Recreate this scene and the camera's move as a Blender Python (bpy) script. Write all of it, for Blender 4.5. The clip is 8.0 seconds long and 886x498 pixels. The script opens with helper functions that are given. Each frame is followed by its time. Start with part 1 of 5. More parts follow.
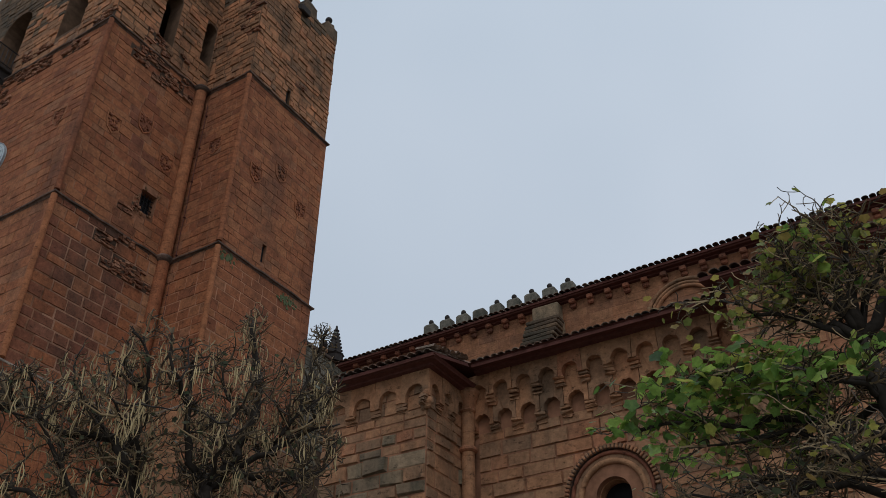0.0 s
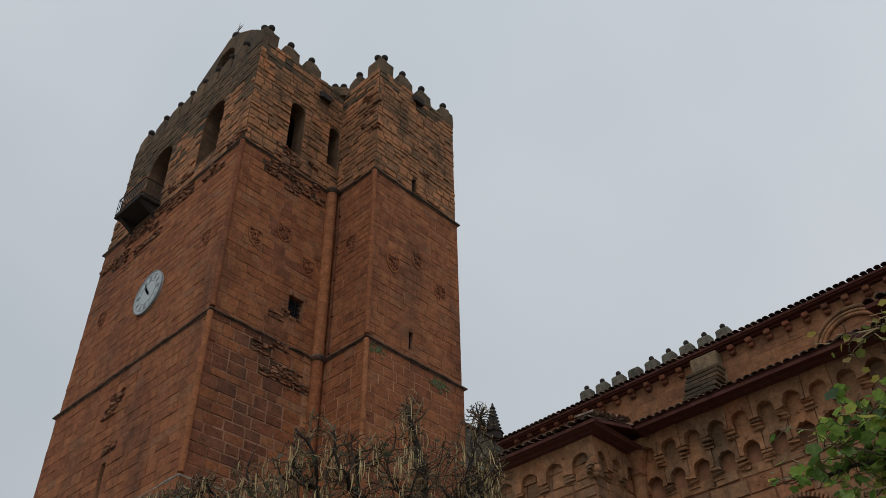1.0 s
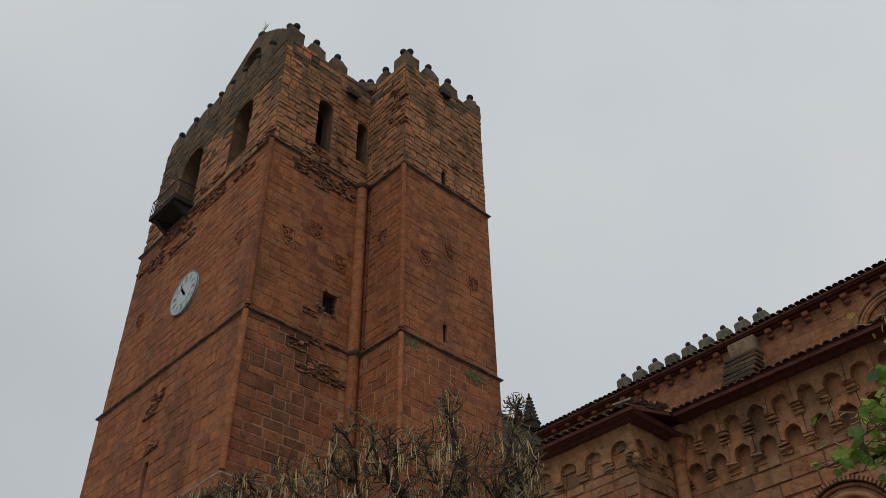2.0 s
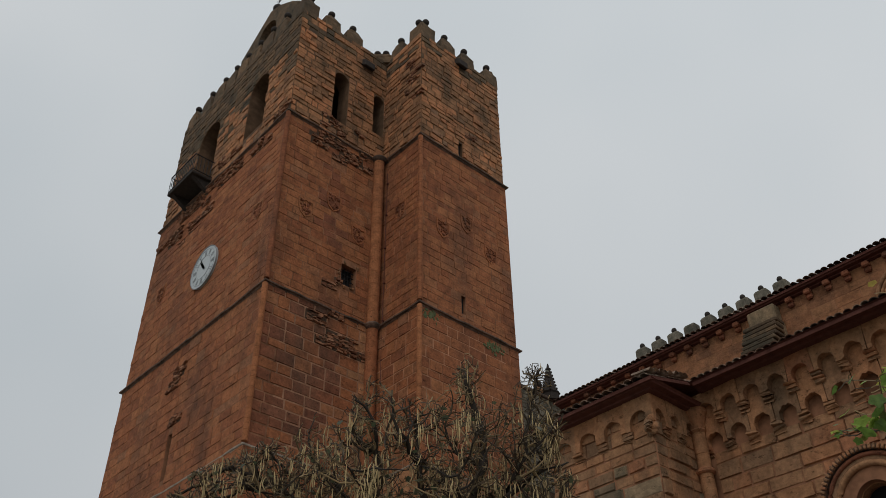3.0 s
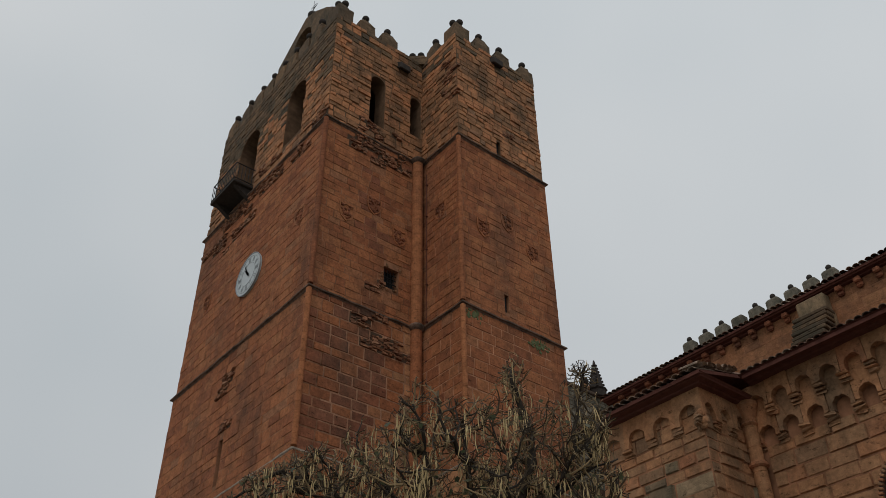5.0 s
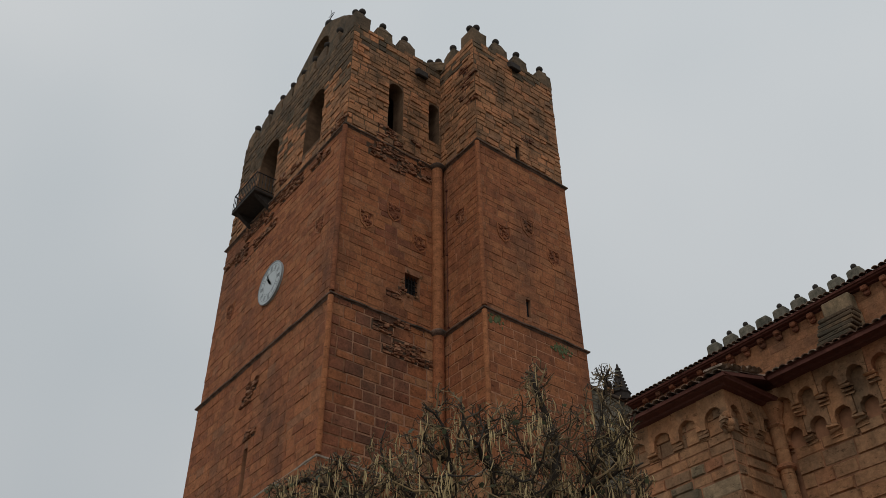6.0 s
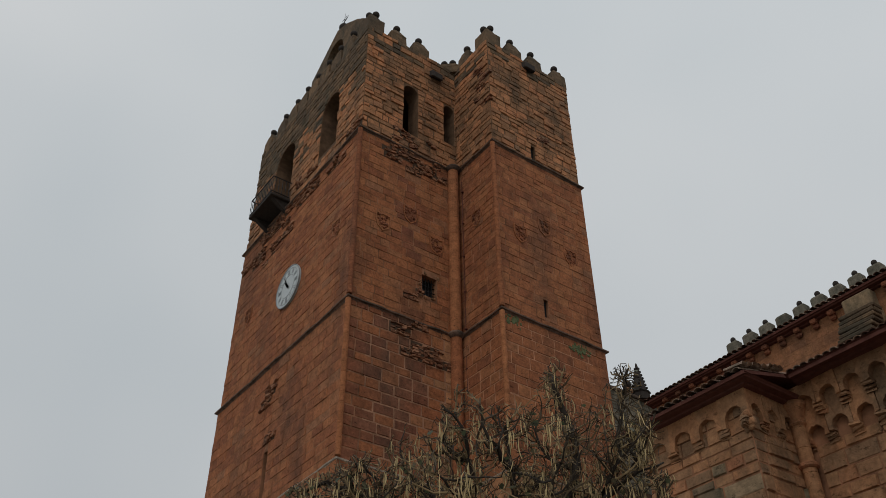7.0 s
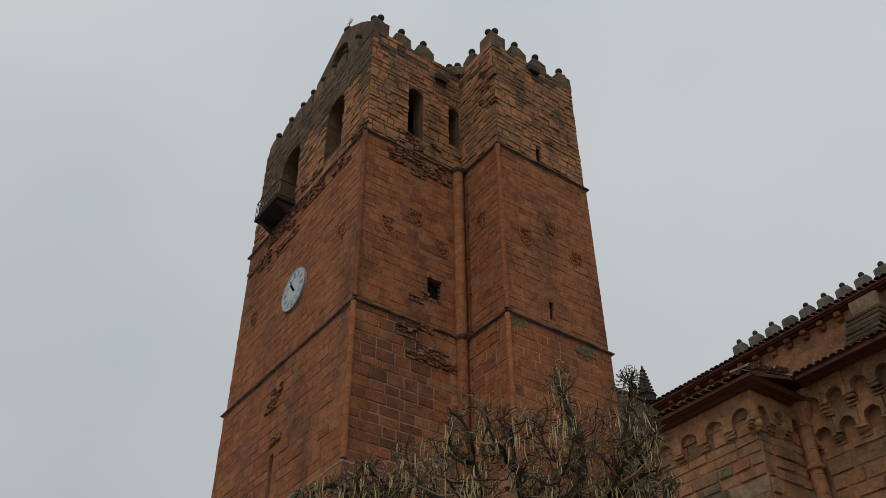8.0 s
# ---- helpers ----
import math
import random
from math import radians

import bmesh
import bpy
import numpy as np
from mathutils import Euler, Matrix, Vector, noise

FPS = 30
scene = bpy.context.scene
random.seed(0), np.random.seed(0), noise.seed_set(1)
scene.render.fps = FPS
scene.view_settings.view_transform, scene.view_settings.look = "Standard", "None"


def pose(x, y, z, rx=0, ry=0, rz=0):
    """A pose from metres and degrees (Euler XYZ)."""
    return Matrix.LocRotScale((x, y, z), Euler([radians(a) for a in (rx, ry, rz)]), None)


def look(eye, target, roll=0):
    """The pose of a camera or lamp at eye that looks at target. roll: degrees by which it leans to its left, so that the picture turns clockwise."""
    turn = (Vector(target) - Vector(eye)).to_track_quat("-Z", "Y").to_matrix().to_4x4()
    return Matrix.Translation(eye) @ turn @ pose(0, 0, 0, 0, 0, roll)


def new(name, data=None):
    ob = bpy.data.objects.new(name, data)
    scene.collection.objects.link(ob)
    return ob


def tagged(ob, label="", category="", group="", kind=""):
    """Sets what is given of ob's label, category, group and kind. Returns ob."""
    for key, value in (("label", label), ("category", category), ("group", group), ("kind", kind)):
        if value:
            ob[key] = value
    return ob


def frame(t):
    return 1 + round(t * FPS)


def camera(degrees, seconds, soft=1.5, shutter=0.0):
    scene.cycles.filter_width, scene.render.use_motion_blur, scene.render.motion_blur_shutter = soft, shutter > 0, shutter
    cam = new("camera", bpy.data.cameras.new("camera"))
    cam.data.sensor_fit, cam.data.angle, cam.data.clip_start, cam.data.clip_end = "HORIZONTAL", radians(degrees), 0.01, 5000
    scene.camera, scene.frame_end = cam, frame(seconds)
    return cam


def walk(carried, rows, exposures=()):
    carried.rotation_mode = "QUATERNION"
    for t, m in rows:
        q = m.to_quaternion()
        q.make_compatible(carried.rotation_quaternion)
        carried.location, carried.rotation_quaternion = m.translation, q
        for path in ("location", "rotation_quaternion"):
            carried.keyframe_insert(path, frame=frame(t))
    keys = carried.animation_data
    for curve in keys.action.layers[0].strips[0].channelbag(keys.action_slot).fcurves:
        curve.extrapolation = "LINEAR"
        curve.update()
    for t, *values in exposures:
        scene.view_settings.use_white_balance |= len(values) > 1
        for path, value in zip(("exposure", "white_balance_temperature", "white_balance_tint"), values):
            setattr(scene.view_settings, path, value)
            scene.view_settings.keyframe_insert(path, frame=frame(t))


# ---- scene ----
cam = camera(52.54, 8.0, soft=0.5)
# a hand-held turn on the spot: seconds, yaw, pitch, roll
TURN = [
    (0, 31.80, 34.91, -0.40), (0.2, 35.40, 36.17, -0.11), (0.5, 39.20, 38.25, 0.32), (0.7, 41.24, 39.22, 0.61),
    (1, 43.78, 39.59, 0.78), (1.2, 44.60, 39.69, 0.86), (2.3, 46.98, 38.71, 0.86), (2.5, 47.25, 38.34, 0.86),
    (3, 47.73, 37.36, 0.64), (3.5, 48.70, 37.32, 0.61), (4, 49.67, 37.39, 0.57), (4.5, 50.42, 37.41, 0.48),
    (4.7, 50.63, 37.37, 0.50), (5.8, 52.26, 37.73, 0.58), (6, 52.62, 37.77, 0.52), (6.5, 53.38, 37.83, 0.46),
    (7, 53.93, 37.88, 0.47), (7.5, 54.46, 37.99, 0.39), (8, 54.28, 38.04, 0.37)]
walk(cam, [(t, pose(0, 0, 1.6, 90 + p, r, y)) for t, y, p, r in TURN],
     exposures=[(0.0, -0.06, 5850, 10), (1.0, -0.05, 6350, 10), (3.0, -0.02, 6580, 10), (8.0, -0.07, 6620, 10)])

# ---- light: an overcast sky ----
world = bpy.data.worlds.new("overcast")
scene.world = world
world.use_nodes = True
wn, wl = world.node_tree.nodes, world.node_tree.links
wn.clear()
w_out = wn.new("ShaderNodeOutputWorld")
w_bg = wn.new("ShaderNodeBackground")
w_sky = wn.new("ShaderNodeTexSky")
w_sky.sky_type, w_sky.sun_disc = "NISHITA", False
w_sky.sun_elevation, w_sky.sun_rotation = radians(38), radians(150)
w_dim = wn.new("ShaderNodeVectorMath")
w_dim.operation = "SCALE"
w_dim.inputs["Scale"].default_value = 0.09
wl.new(w_sky.outputs["Color"], w_dim.inputs[0])
w_co = wn.new("ShaderNodeTexCoord")
w_noise = wn.new("ShaderNodeTexNoise")
w_noise.inputs["Scale"].default_value = 1.6
w_noise.inputs["Detail"].default_value = 3.0
w_ramp = wn.new("ShaderNodeValToRGB")
w_ramp.color_ramp.elements[0].position, w_ramp.color_ramp.elements[0].color = 0.3, (0.57, 0.62, 0.65, 1)
w_ramp.color_ramp.elements[1].position, w_ramp.color_ramp.elements[1].color = 0.72, (0.72, 0.74, 0.75, 1)
wl.new(w_co.outputs["Generated"], w_noise.inputs["Vector"])
wl.new(w_noise.outputs["Fac"], w_ramp.inputs["Fac"])
w_mix = wn.new("ShaderNodeMix")
w_mix.data_type = "RGBA"
w_mix.inputs["Factor"].default_value = 0.88
wl.new(w_dim.outputs[0], w_mix.inputs["A"])
wl.new(w_ramp.outputs["Color"], w_mix.inputs["B"])
# an overcast sky grows brighter towards the zenith and the veiled sun
w_sep = wn.new("ShaderNodeSeparateXYZ")
w_rise = wn.new("ShaderNodeMapRange")
wl.new(w_co.outputs["Generated"], w_sep.inputs[0])
w_side = wn.new("ShaderNodeMath")
w_side.operation, w_side.inputs[1].default_value = "MULTIPLY_ADD", 0.25
wl.new(w_sep.outputs["X"], w_side.inputs[0])
wl.new(w_sep.outputs["Z"], w_side.inputs[2])
wl.new(w_side.outputs[0], w_rise.inputs["Value"])
w_rise.inputs["From Min"].default_value, w_rise.inputs["From Max"].default_value = 0.0, 1.0
w_rise.inputs["To Min"].default_value, w_rise.inputs["To Max"].default_value = 0.80, 1.14
wl.new(w_rise.outputs[0], w_bg.inputs["Strength"])
wl.new(w_mix.outputs["Result"], w_bg.inputs["Color"])
wl.new(w_bg.outputs[0], w_out.inputs[0])

sun_data = bpy.data.lights.new("sun", "SUN")
sun_data.energy, sun_data.angle, sun_data.color = 0.6, radians(35), (1.0, 0.96, 0.9)
sun = new("sun", sun_data)
sun.matrix_world = look((0, 0, 60), (-14, 24, 24))


# ---- materials ----
def nodes_of(name):
    m = bpy.data.materials.new(name)
    m.use_nodes = True
    nt = m.node_tree
    return m, nt, nt.nodes["Principled BSDF"]


def ramp_node(nt, stops):
    r = nt.nodes.new("ShaderNodeValToRGB")
    el = r.color_ramp.elements
    while len(el) < len(stops):
        el.new(0.5)
    for e, (p, c) in zip(el, stops):
        e.position, e.color = p, (*c, 1)
    return r


def noise_node(nt, scale, detail=4.0, rough=0.6, stretch=None):
    g = nt.nodes.new("ShaderNodeNewGeometry")
    n = nt.nodes.new("ShaderNodeTexNoise")
    n.inputs["Scale"].default_value, n.inputs["Detail"].default_value, n.inputs["Roughness"].default_value = scale, detail, rough
    src = g.outputs["Position"]
    if stretch:
        s = nt.nodes.new("ShaderNodeVectorMath")
        s.operation = "MULTIPLY"
        s.inputs[1].default_value = stretch
        nt.links.new(src, s.inputs[0])
        src = s.outputs[0]
    nt.links.new(src, n.inputs["Vector"])
    return n


def mixed(nt, fac, a, b, blend="MIX"):
    m = nt.nodes.new("ShaderNodeMix")
    m.data_type, m.blend_type = "RGBA", blend
    for sock, val in (("Factor", fac), ("A", a), ("B", b)):
        if isinstance(val, bpy.types.NodeSocket):
            nt.links.new(val, m.inputs[sock])
        elif sock == "Factor":
            m.inputs[0].default_value = val
        else:
            m.inputs[sock].default_value = (*val, 1)
    return m.outputs["Result"]


def pick_node(nt):
    """A chance value of its own for each piece."""
    a, b = nt.nodes.new("ShaderNodeObjectInfo"), nt.nodes.new("ShaderNodeNewGeometry")
    s, f = nt.nodes.new("ShaderNodeMath"), nt.nodes.new("ShaderNodeMath")
    s.operation, f.operation = "ADD", "FRACT"
    nt.links.new(a.outputs["Random"], s.inputs[0])
    nt.links.new(b.outputs["Random Per Island"], s.inputs[1])
    nt.links.new(s.outputs[0], f.inputs[0])
    return f.outputs[0]


def stone(name, tones, stain, stain_at=(0.5, 0.72), grain=9.0, rough=0.92, bump=0.5, stain_scale=0.35, streak=(1, 1, 0.35), stain_max=0.8):
    """Weathered ashlar: a tone for each block, large stains, fine grain and relief."""
    m, nt, bsdf = nodes_of(name)
    lk = nt.links.new
    tone = ramp_node(nt, tones)
    lk(pick_node(nt), tone.inputs[0])
    col = tone.outputs[0]
    big = noise_node(nt, stain_scale, 6.0, 0.65, streak)
    br = ramp_node(nt, [(stain_at[0], (0, 0, 0)), (stain_at[1], (stain_max,) * 3)])
    lk(big.outputs["Fac"], br.inputs[0])
    col = mixed(nt, br.outputs[0], col, stain)
    mid = noise_node(nt, 2.2, 5.0, 0.7)
    mr = ramp_node(nt, [(0.3, (0.62, 0.62, 0.62)), (0.72, (1.25, 1.22, 1.2))])
    lk(mid.outputs["Fac"], mr.inputs[0])
    col = mixed(nt, 1.0, col, mr.outputs[0], "MULTIPLY")
    fine = noise_node(nt, grain, 6.0, 0.7)
    fr = ramp_node(nt, [(0.3, (0.7, 0.7, 0.7)), (0.7, (1.2, 1.2, 1.2))])
    lk(fine.outputs["Fac"], fr.inputs[0])
    col = mixed(nt, 1.0, col, fr.outputs[0], "MULTIPLY")
    pits = noise_node(nt, 4.5, 8.0, 0.75, (1, 1, 1.8))
    pr = ramp_node(nt, [(0.34, (0.35, 0.34, 0.33)), (0.43, (1, 1, 1)), (0.62, (1, 1, 1)), (0.7, (1.3, 1.28, 1.25))])
    lk(pits.outputs["Fac"], pr.inputs[0])
    col = mixed(nt, 1.0, col, pr.outputs[0], "MULTIPLY")
    lk(col, bsdf.inputs["Base Color"])
    bsdf.inputs["Roughness"].default_value = rough
    bsdf.inputs["Specular IOR Level"].default_value = 0.2
    b = nt.nodes.new("ShaderNodeBump")
    b.inputs["Strength"].default_value, b.inputs["Distance"].default_value = bump, 0.06
    lk(pits.outputs["Fac"], b.inputs["Height"])
    lk(b.outputs[0], bsdf.inputs["Normal"])
    return m


def plain(name, colour, rough=0.8, metal=0.0, vary=0.35, scale=6.0):
    m, nt, bsdf = nodes_of(name)
    n = noise_node(nt, scale, 5.0, 0.65)
    lo = tuple(c * (1 - vary) for c in colour)
    hi = tuple(min(1, c * (1 + vary)) for c in colour)
    r = ramp_node(nt, [(0.3, lo), (0.7, hi)])
    nt.links.new(n.outputs["Fac"], r.inputs[0])
    col = mixed(nt, 0.35, r.outputs[0], colour)
    nt.links.new(col, bsdf.inputs["Base Color"])
    bsdf.inputs["Roughness"].default_value, bsdf.inputs["Metallic"].default_value = rough, metal
    bsdf.inputs["Specular IOR Level"].default_value = 0.15 if rough > 0.7 else 0.4
    b = nt.nodes.new("ShaderNodeBump")
    b.inputs["Strength"].default_value, b.inputs["Distance"].default_value = 0.35, 0.02
    nt.links.new(n.outputs["Fac"], b.inputs["Height"])
    nt.links.new(b.outputs[0], bsdf.inputs["Normal"])
    return m


RED = stone("red_sandstone", [(0.0, (0.245, 0.09, 0.044)), (0.2, (0.305, 0.112, 0.051)), (0.6, (0.345, 0.13, 0.057)), (0.85, (0.372, 0.15, 0.066)), (1.0, (0.295, 0.135, 0.071))],
            (0.14, 0.068, 0.042), (0.5, 0.72))
RED_DARK = stone("brown_red_sandstone", [(0.0, (0.19, 0.072, 0.042)), (0.4, (0.235, 0.088, 0.047)), (0.8, (0.275, 0.102, 0.053)), (1.0, (0.23, 0.098, 0.058))],
                 (0.085, 0.058, 0.04), (0.48, 0.7))
LICHEN = stone("lichened_sandstone", [(0.0, (0.24, 0.125, 0.066)), (0.3, (0.36, 0.18, 0.09)), (0.65, (0.45, 0.21, 0.10)), (0.9, (0.48, 0.205, 0.096)), (1.0, (0.27, 0.16, 0.097))],
               (0.085, 0.062, 0.040), (0.44, 0.64), stain_scale=0.5, streak=(1, 1, 0.5), stain_max=0.8)
OCHRE = stone("ochre_sandstone", [(0.0, (0.24, 0.14, 0.08)), (0.25, (0.32, 0.173, 0.093)), (0.6, (0.375, 0.196, 0.10)), (0.88, (0.395, 0.188, 0.092)), (1.0, (0.35, 0.15, 0.078))],
              (0.13, 0.10, 0.065), (0.5, 0.72), stain_scale=0.8)
WEATHERED = stone("grey_weathered_stone", [(0.0, (0.20, 0.14, 0.088)), (0.5, (0.255, 0.18, 0.108)), (1.0, (0.29, 0.205, 0.125))],
                  (0.085, 0.078, 0.052), (0.45, 0.65), stain_scale=1.4)
OLD_STONE = stone("crusted_old_stone", [(0.0, (0.10, 0.07, 0.046)), (0.5, (0.15, 0.10, 0.06)), (1.0, (0.20, 0.125, 0.07))], (0.06, 0.055, 0.04), (0.45, 0.65), stain_scale=0.9)
FAR_STONE = stone("grey_green_stone", [(0.0, (0.13, 0.115, 0.09)), (0.5, (0.18, 0.16, 0.125)), (1.0, (0.23, 0.205, 0.16))], (0.075, 0.075, 0.055), (0.42, 0.62), stain_scale=1.2)
CRUMBLED = stone("crumbled_sandstone", [(0.0, (0.15, 0.065, 0.038)), (0.5, (0.29, 0.125, 0.066)), (1.0, (0.40, 0.21, 0.125))], (0.10, 0.07, 0.05), (0.5, 0.7), stain_scale=1.2)
PALE_STONE = stone("pale_offset_stone", [(0.0, (0.36, 0.30, 0.24)), (1.0, (0.46, 0.39, 0.32))], (0.2, 0.17, 0.13), (0.5, 0.7), stain_scale=1.2)
MORTAR = plain("pale_mortar", (0.31, 0.165, 0.10), 0.95, 0, 0.6, 2.5)
MORTAR_MID = plain("worn_pale_joint", (0.40, 0.20, 0.115), 0.95, 0, 0.6, 2.0)
MORTAR_DARK = plain("dull_joint", (0.24, 0.115, 0.064), 0.95, 0, 0.95, 1.1)
JOINT_LICHEN = plain("eroded_joint", (0.125, 0.075, 0.045), 0.95, 0, 0.6, 2.0)
MORTAR_OLD_AND_SHADE = plain("old_joint", (0.07, 0.044, 0.029), 0.95)
TRIM = stone("string_stone", [(0.0, (0.12, 0.078, 0.058)), (1.0, (0.18, 0.115, 0.085))], (0.06, 0.055, 0.045), (0.45, 0.65), stain_scale=1.5)
BALL_STONE = plain("blackened_stone", (0.045, 0.038, 0.034), 0.9)
TILE = stone("clay_roof_tile", [(0.0, (0.10, 0.052, 0.038)), (0.4, (0.16, 0.085, 0.058)), (0.65, (0.26, 0.17, 0.12)), (1.0, (0.46, 0.36, 0.28))], (0.08, 0.07, 0.055), (0.45, 0.65), stain_scale=1.8)
CORNICE = plain("dark_red_cornice", (0.11, 0.042, 0.032), 0.85)
IRON = plain("black_iron", (0.018, 0.017, 0.017), 0.6, 0.4)
WHITE = plain("white_enamel", (0.42, 0.46, 0.47), 0.35, 0.0, 0.06)
BLACK = plain("black_paint", (0.02, 0.02, 0.022), 0.5)
GREY = plain("faded_grey_paint", (0.24, 0.26, 0.27), 0.5)
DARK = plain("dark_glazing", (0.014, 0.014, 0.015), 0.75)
BARK = plain("dark_bark", (0.034, 0.027, 0.021), 0.95, 0, 0.5, 14)
TWIG, twig_nt, twig_bsdf = nodes_of("brown_twig")
twig_tone = ramp_node(twig_nt, [(0.0, (0.024, 0.018, 0.013)), (0.4, (0.065, 0.046, 0.027)), (0.68, (0.17, 0.118, 0.06)), (1.0, (0.34, 0.24, 0.12))])
twig_nt.links.new(pick_node(twig_nt), twig_tone.inputs[0])
twig_nt.links.new(twig_tone.outputs[0], twig_bsdf.inputs["Base Color"])
twig_bsdf.inputs["Roughness"].default_value = 0.85
POD = plain("dry_straw_pod", (0.46, 0.35, 0.18), 0.8, 0, 0.5, 4)
GROUND = plain("trodden_ground", (0.20, 0.18, 0.15), 0.95, 0, 0.4, 0.8)


# ---- building helpers ----
def part(name, bm, material, parent=None, label="", smooth=False):
    me = bpy.data.meshes.new(name)
    bmesh.ops.recalc_face_normals(bm, faces=bm.faces[:])
    bm.to_mesh(me)
    bm.free()
    return part_of(name, me, material, parent, label, smooth)


def part_of(name, me, material, parent=None, label="", smooth=False):
    if not me.materials:
        me.materials.append(material)
    if smooth:
        me.polygons.foreach_set("use_smooth", [True] * len(me.polygons))
    ob = new(name, me)
    if parent:
        ob.parent = parent
    if label:
        ob["label"] = label
    return ob


SOUTH = Matrix(((1, 0, 0, 0), (0, 0, -1, 0), (0, 1, 0, 0), (0, 0, 0, 1)))
EAST = Matrix(((0, 0, 1, 0), (1, 0, 0, 0), (0, 1, 0, 0), (0, 0, 0, 1)))
NORTH = Matrix(((-1, 0, 0, 0), (0, 0, 1, 0), (0, 1, 0, 0), (0, 0, 0, 1)))
WEST = Matrix(((0, 0, -1, 0), (-1, 0, 0, 0), (0, 1, 0, 0), (0, 0, 0, 1)))


def facing(kind, plane):
    """Wall space (along, up, out) to the world for a wall in the plane y = plane or x = plane."""
    if kind is SOUTH or kind is NORTH:
        return Matrix.Translation((0, plane, 0)) @ kind
    return Matrix.Translation((plane, 0, 0)) @ kind


def box(bm, a, b, bevel=0.0):
    size = [q - p for p, q in zip(a, b)]
    mid = [(p + q) / 2 for p, q in zip(a, b)]
    r = bmesh.ops.create_cube(bm, size=1, matrix=Matrix.Translation(mid) @ Matrix.Diagonal((*size, 1)))
    if bevel:
        es = list({e for v in r["verts"] for e in v.link_edges})
        bmesh.ops.bevel(bm, geom=es, offset=bevel, segments=1, affect="EDGES")


def arch_loop(u0, u1, v0, v1, n=12):
    """The outline of an opening with a round head, from the sill to the crown v1."""
    r = (u1 - u0) / 2
    c, s = (u0 + u1) / 2, v1 - r
    return [(u0, v0), (u1, v0)] + [(c + r * math.cos(math.pi * i / n), s + r * math.sin(math.pi * i / n)) for i in range(n + 1)]


def rect_loop(u0, u1, v0, v1):
    return [(u0, v0), (u1, v0), (u1, v1), (u0, v1)]


def slab(outline, holes, thick, m):
    """A wall with thickness and real openings, its front at out = 0."""
    bm = bmesh.new()
    edges = []
    for loop in [outline] + holes:
        vs = [bm.verts.new((u, v, 0)) for u, v in loop]
        edges += [bm.edges.new((vs[i], vs[(i + 1) % len(vs)])) for i in range(len(vs))]
    bmesh.ops.triangle_fill(bm, use_beauty=True, use_dissolve=False, edges=edges)
    r = bmesh.ops.extrude_face_region(bm, geom=bm.faces[:])
    bmesh.ops.translate(bm, vec=(0, 0, -thick), verts=[g for g in r["geom"] if isinstance(g, bmesh.types.BMVert)])
    bmesh.ops.transform(bm, matrix=m, verts=bm.verts)
    return bm


def gap_at(hole, v):
    """Where a course at height v is cut by an opening."""
    us = []
    for (u0, v0), (u1, v1) in zip(hole, hole[1:] + hole[:1]):
        if (v0 - v) * (v1 - v) < 0:
            us.append(u0 + (u1 - u0) * (v - v0) / (v1 - v0))
    return (min(us), max(us)) if len(us) > 1 else None


def courses(u0, u1, v0, v1, holes=(), high=0.33, lengths=(0.42, 0.95), joint=0.014, seed=1, lose=0.0, frames=()):
    """Lays blocks in courses: a list of (along0, along1, up0, up1)."""
    rng = random.Random(seed)
    n = max(1, round((v1 - v0) / high))
    beds = [0.0]
    for k in range(n):
        beds.append(beds[-1] + rng.choice((0.78, 0.9, 1.0, 1.1, 1.25)))
    beds = [v0 + (v1 - v0) * b / beds[-1] for b in beds]
    out = []
    for a, b in zip(beds, beds[1:]):
        spans = [(u0, u1)]
        for hole in holes:
            cuts = [g for g in (gap_at(hole, a + 0.02), gap_at(hole, (a + b) / 2), gap_at(hole, b - 0.02)) if g]
            if cuts:
                lo, hi = min(c[0] for c in cuts), max(c[1] for c in cuts)
                spans = [s for p, q in spans for s in ((p, min(q, lo)), (max(p, hi), q)) if s[1] - s[0] > 0.06]
        for p, q in spans:
            x = p
            first = True
            while q - x > 0.05:
                step = rng.uniform(*lengths) * (rng.uniform(0.4, 1) if first else 1)
                first = False
                e = q if q - x - step < lengths[0] * 0.6 else x + step
                if rng.random() >= lose:
                    out.append((x + joint / 2, e - joint / 2, a + joint / 2, b - joint / 2))
                x = e
    return out


def block_verts(w, h, out, cut, rng):
    j = lambda s: rng.uniform(-s, s)
    back = [(0, 0, -0.02), (w, 0, -0.02), (w, h, -0.02), (0, h, -0.02)]
    front = [(x + j(0.8) * cut, y + j(0.8) * cut, out + j(0.3) * out) for x, y in ((cut, cut), (w - cut, cut), (w - cut, h - cut), (cut, h - cut))]
    return back + front


BLOCK_FACES = [(4, 5, 6, 7), (0, 1, 5, 4), (1, 2, 6, 5), (2, 3, 7, 6), (3, 0, 4, 7)]


def masonry(name, blocks, m, material, parent, out=0.022, cut=0.018, seed=3, wild=0.6):
    """All the given blocks as one joined mesh of real pieces."""
    rng = random.Random(seed)
    vs, fs = [], []
    for u0, u1, v0, v1 in blocks:
        o = out * (1 + rng.uniform(-wild, wild))
        n = len(vs)
        vs += [m @ Vector((u0 + x, v0 + y, z)) for x, y, z in block_verts(u1 - u0, v1 - v0, o, cut, rng)]
        fs += [tuple(n + i for i in f) for f in BLOCK_FACES]
    me = bpy.data.meshes.new(name)
    me.from_pydata(vs, [], fs)
    ob = part_of(name, me, material, parent)
    ob["kind"] = "stuff"
    return ob


PIECES = {}


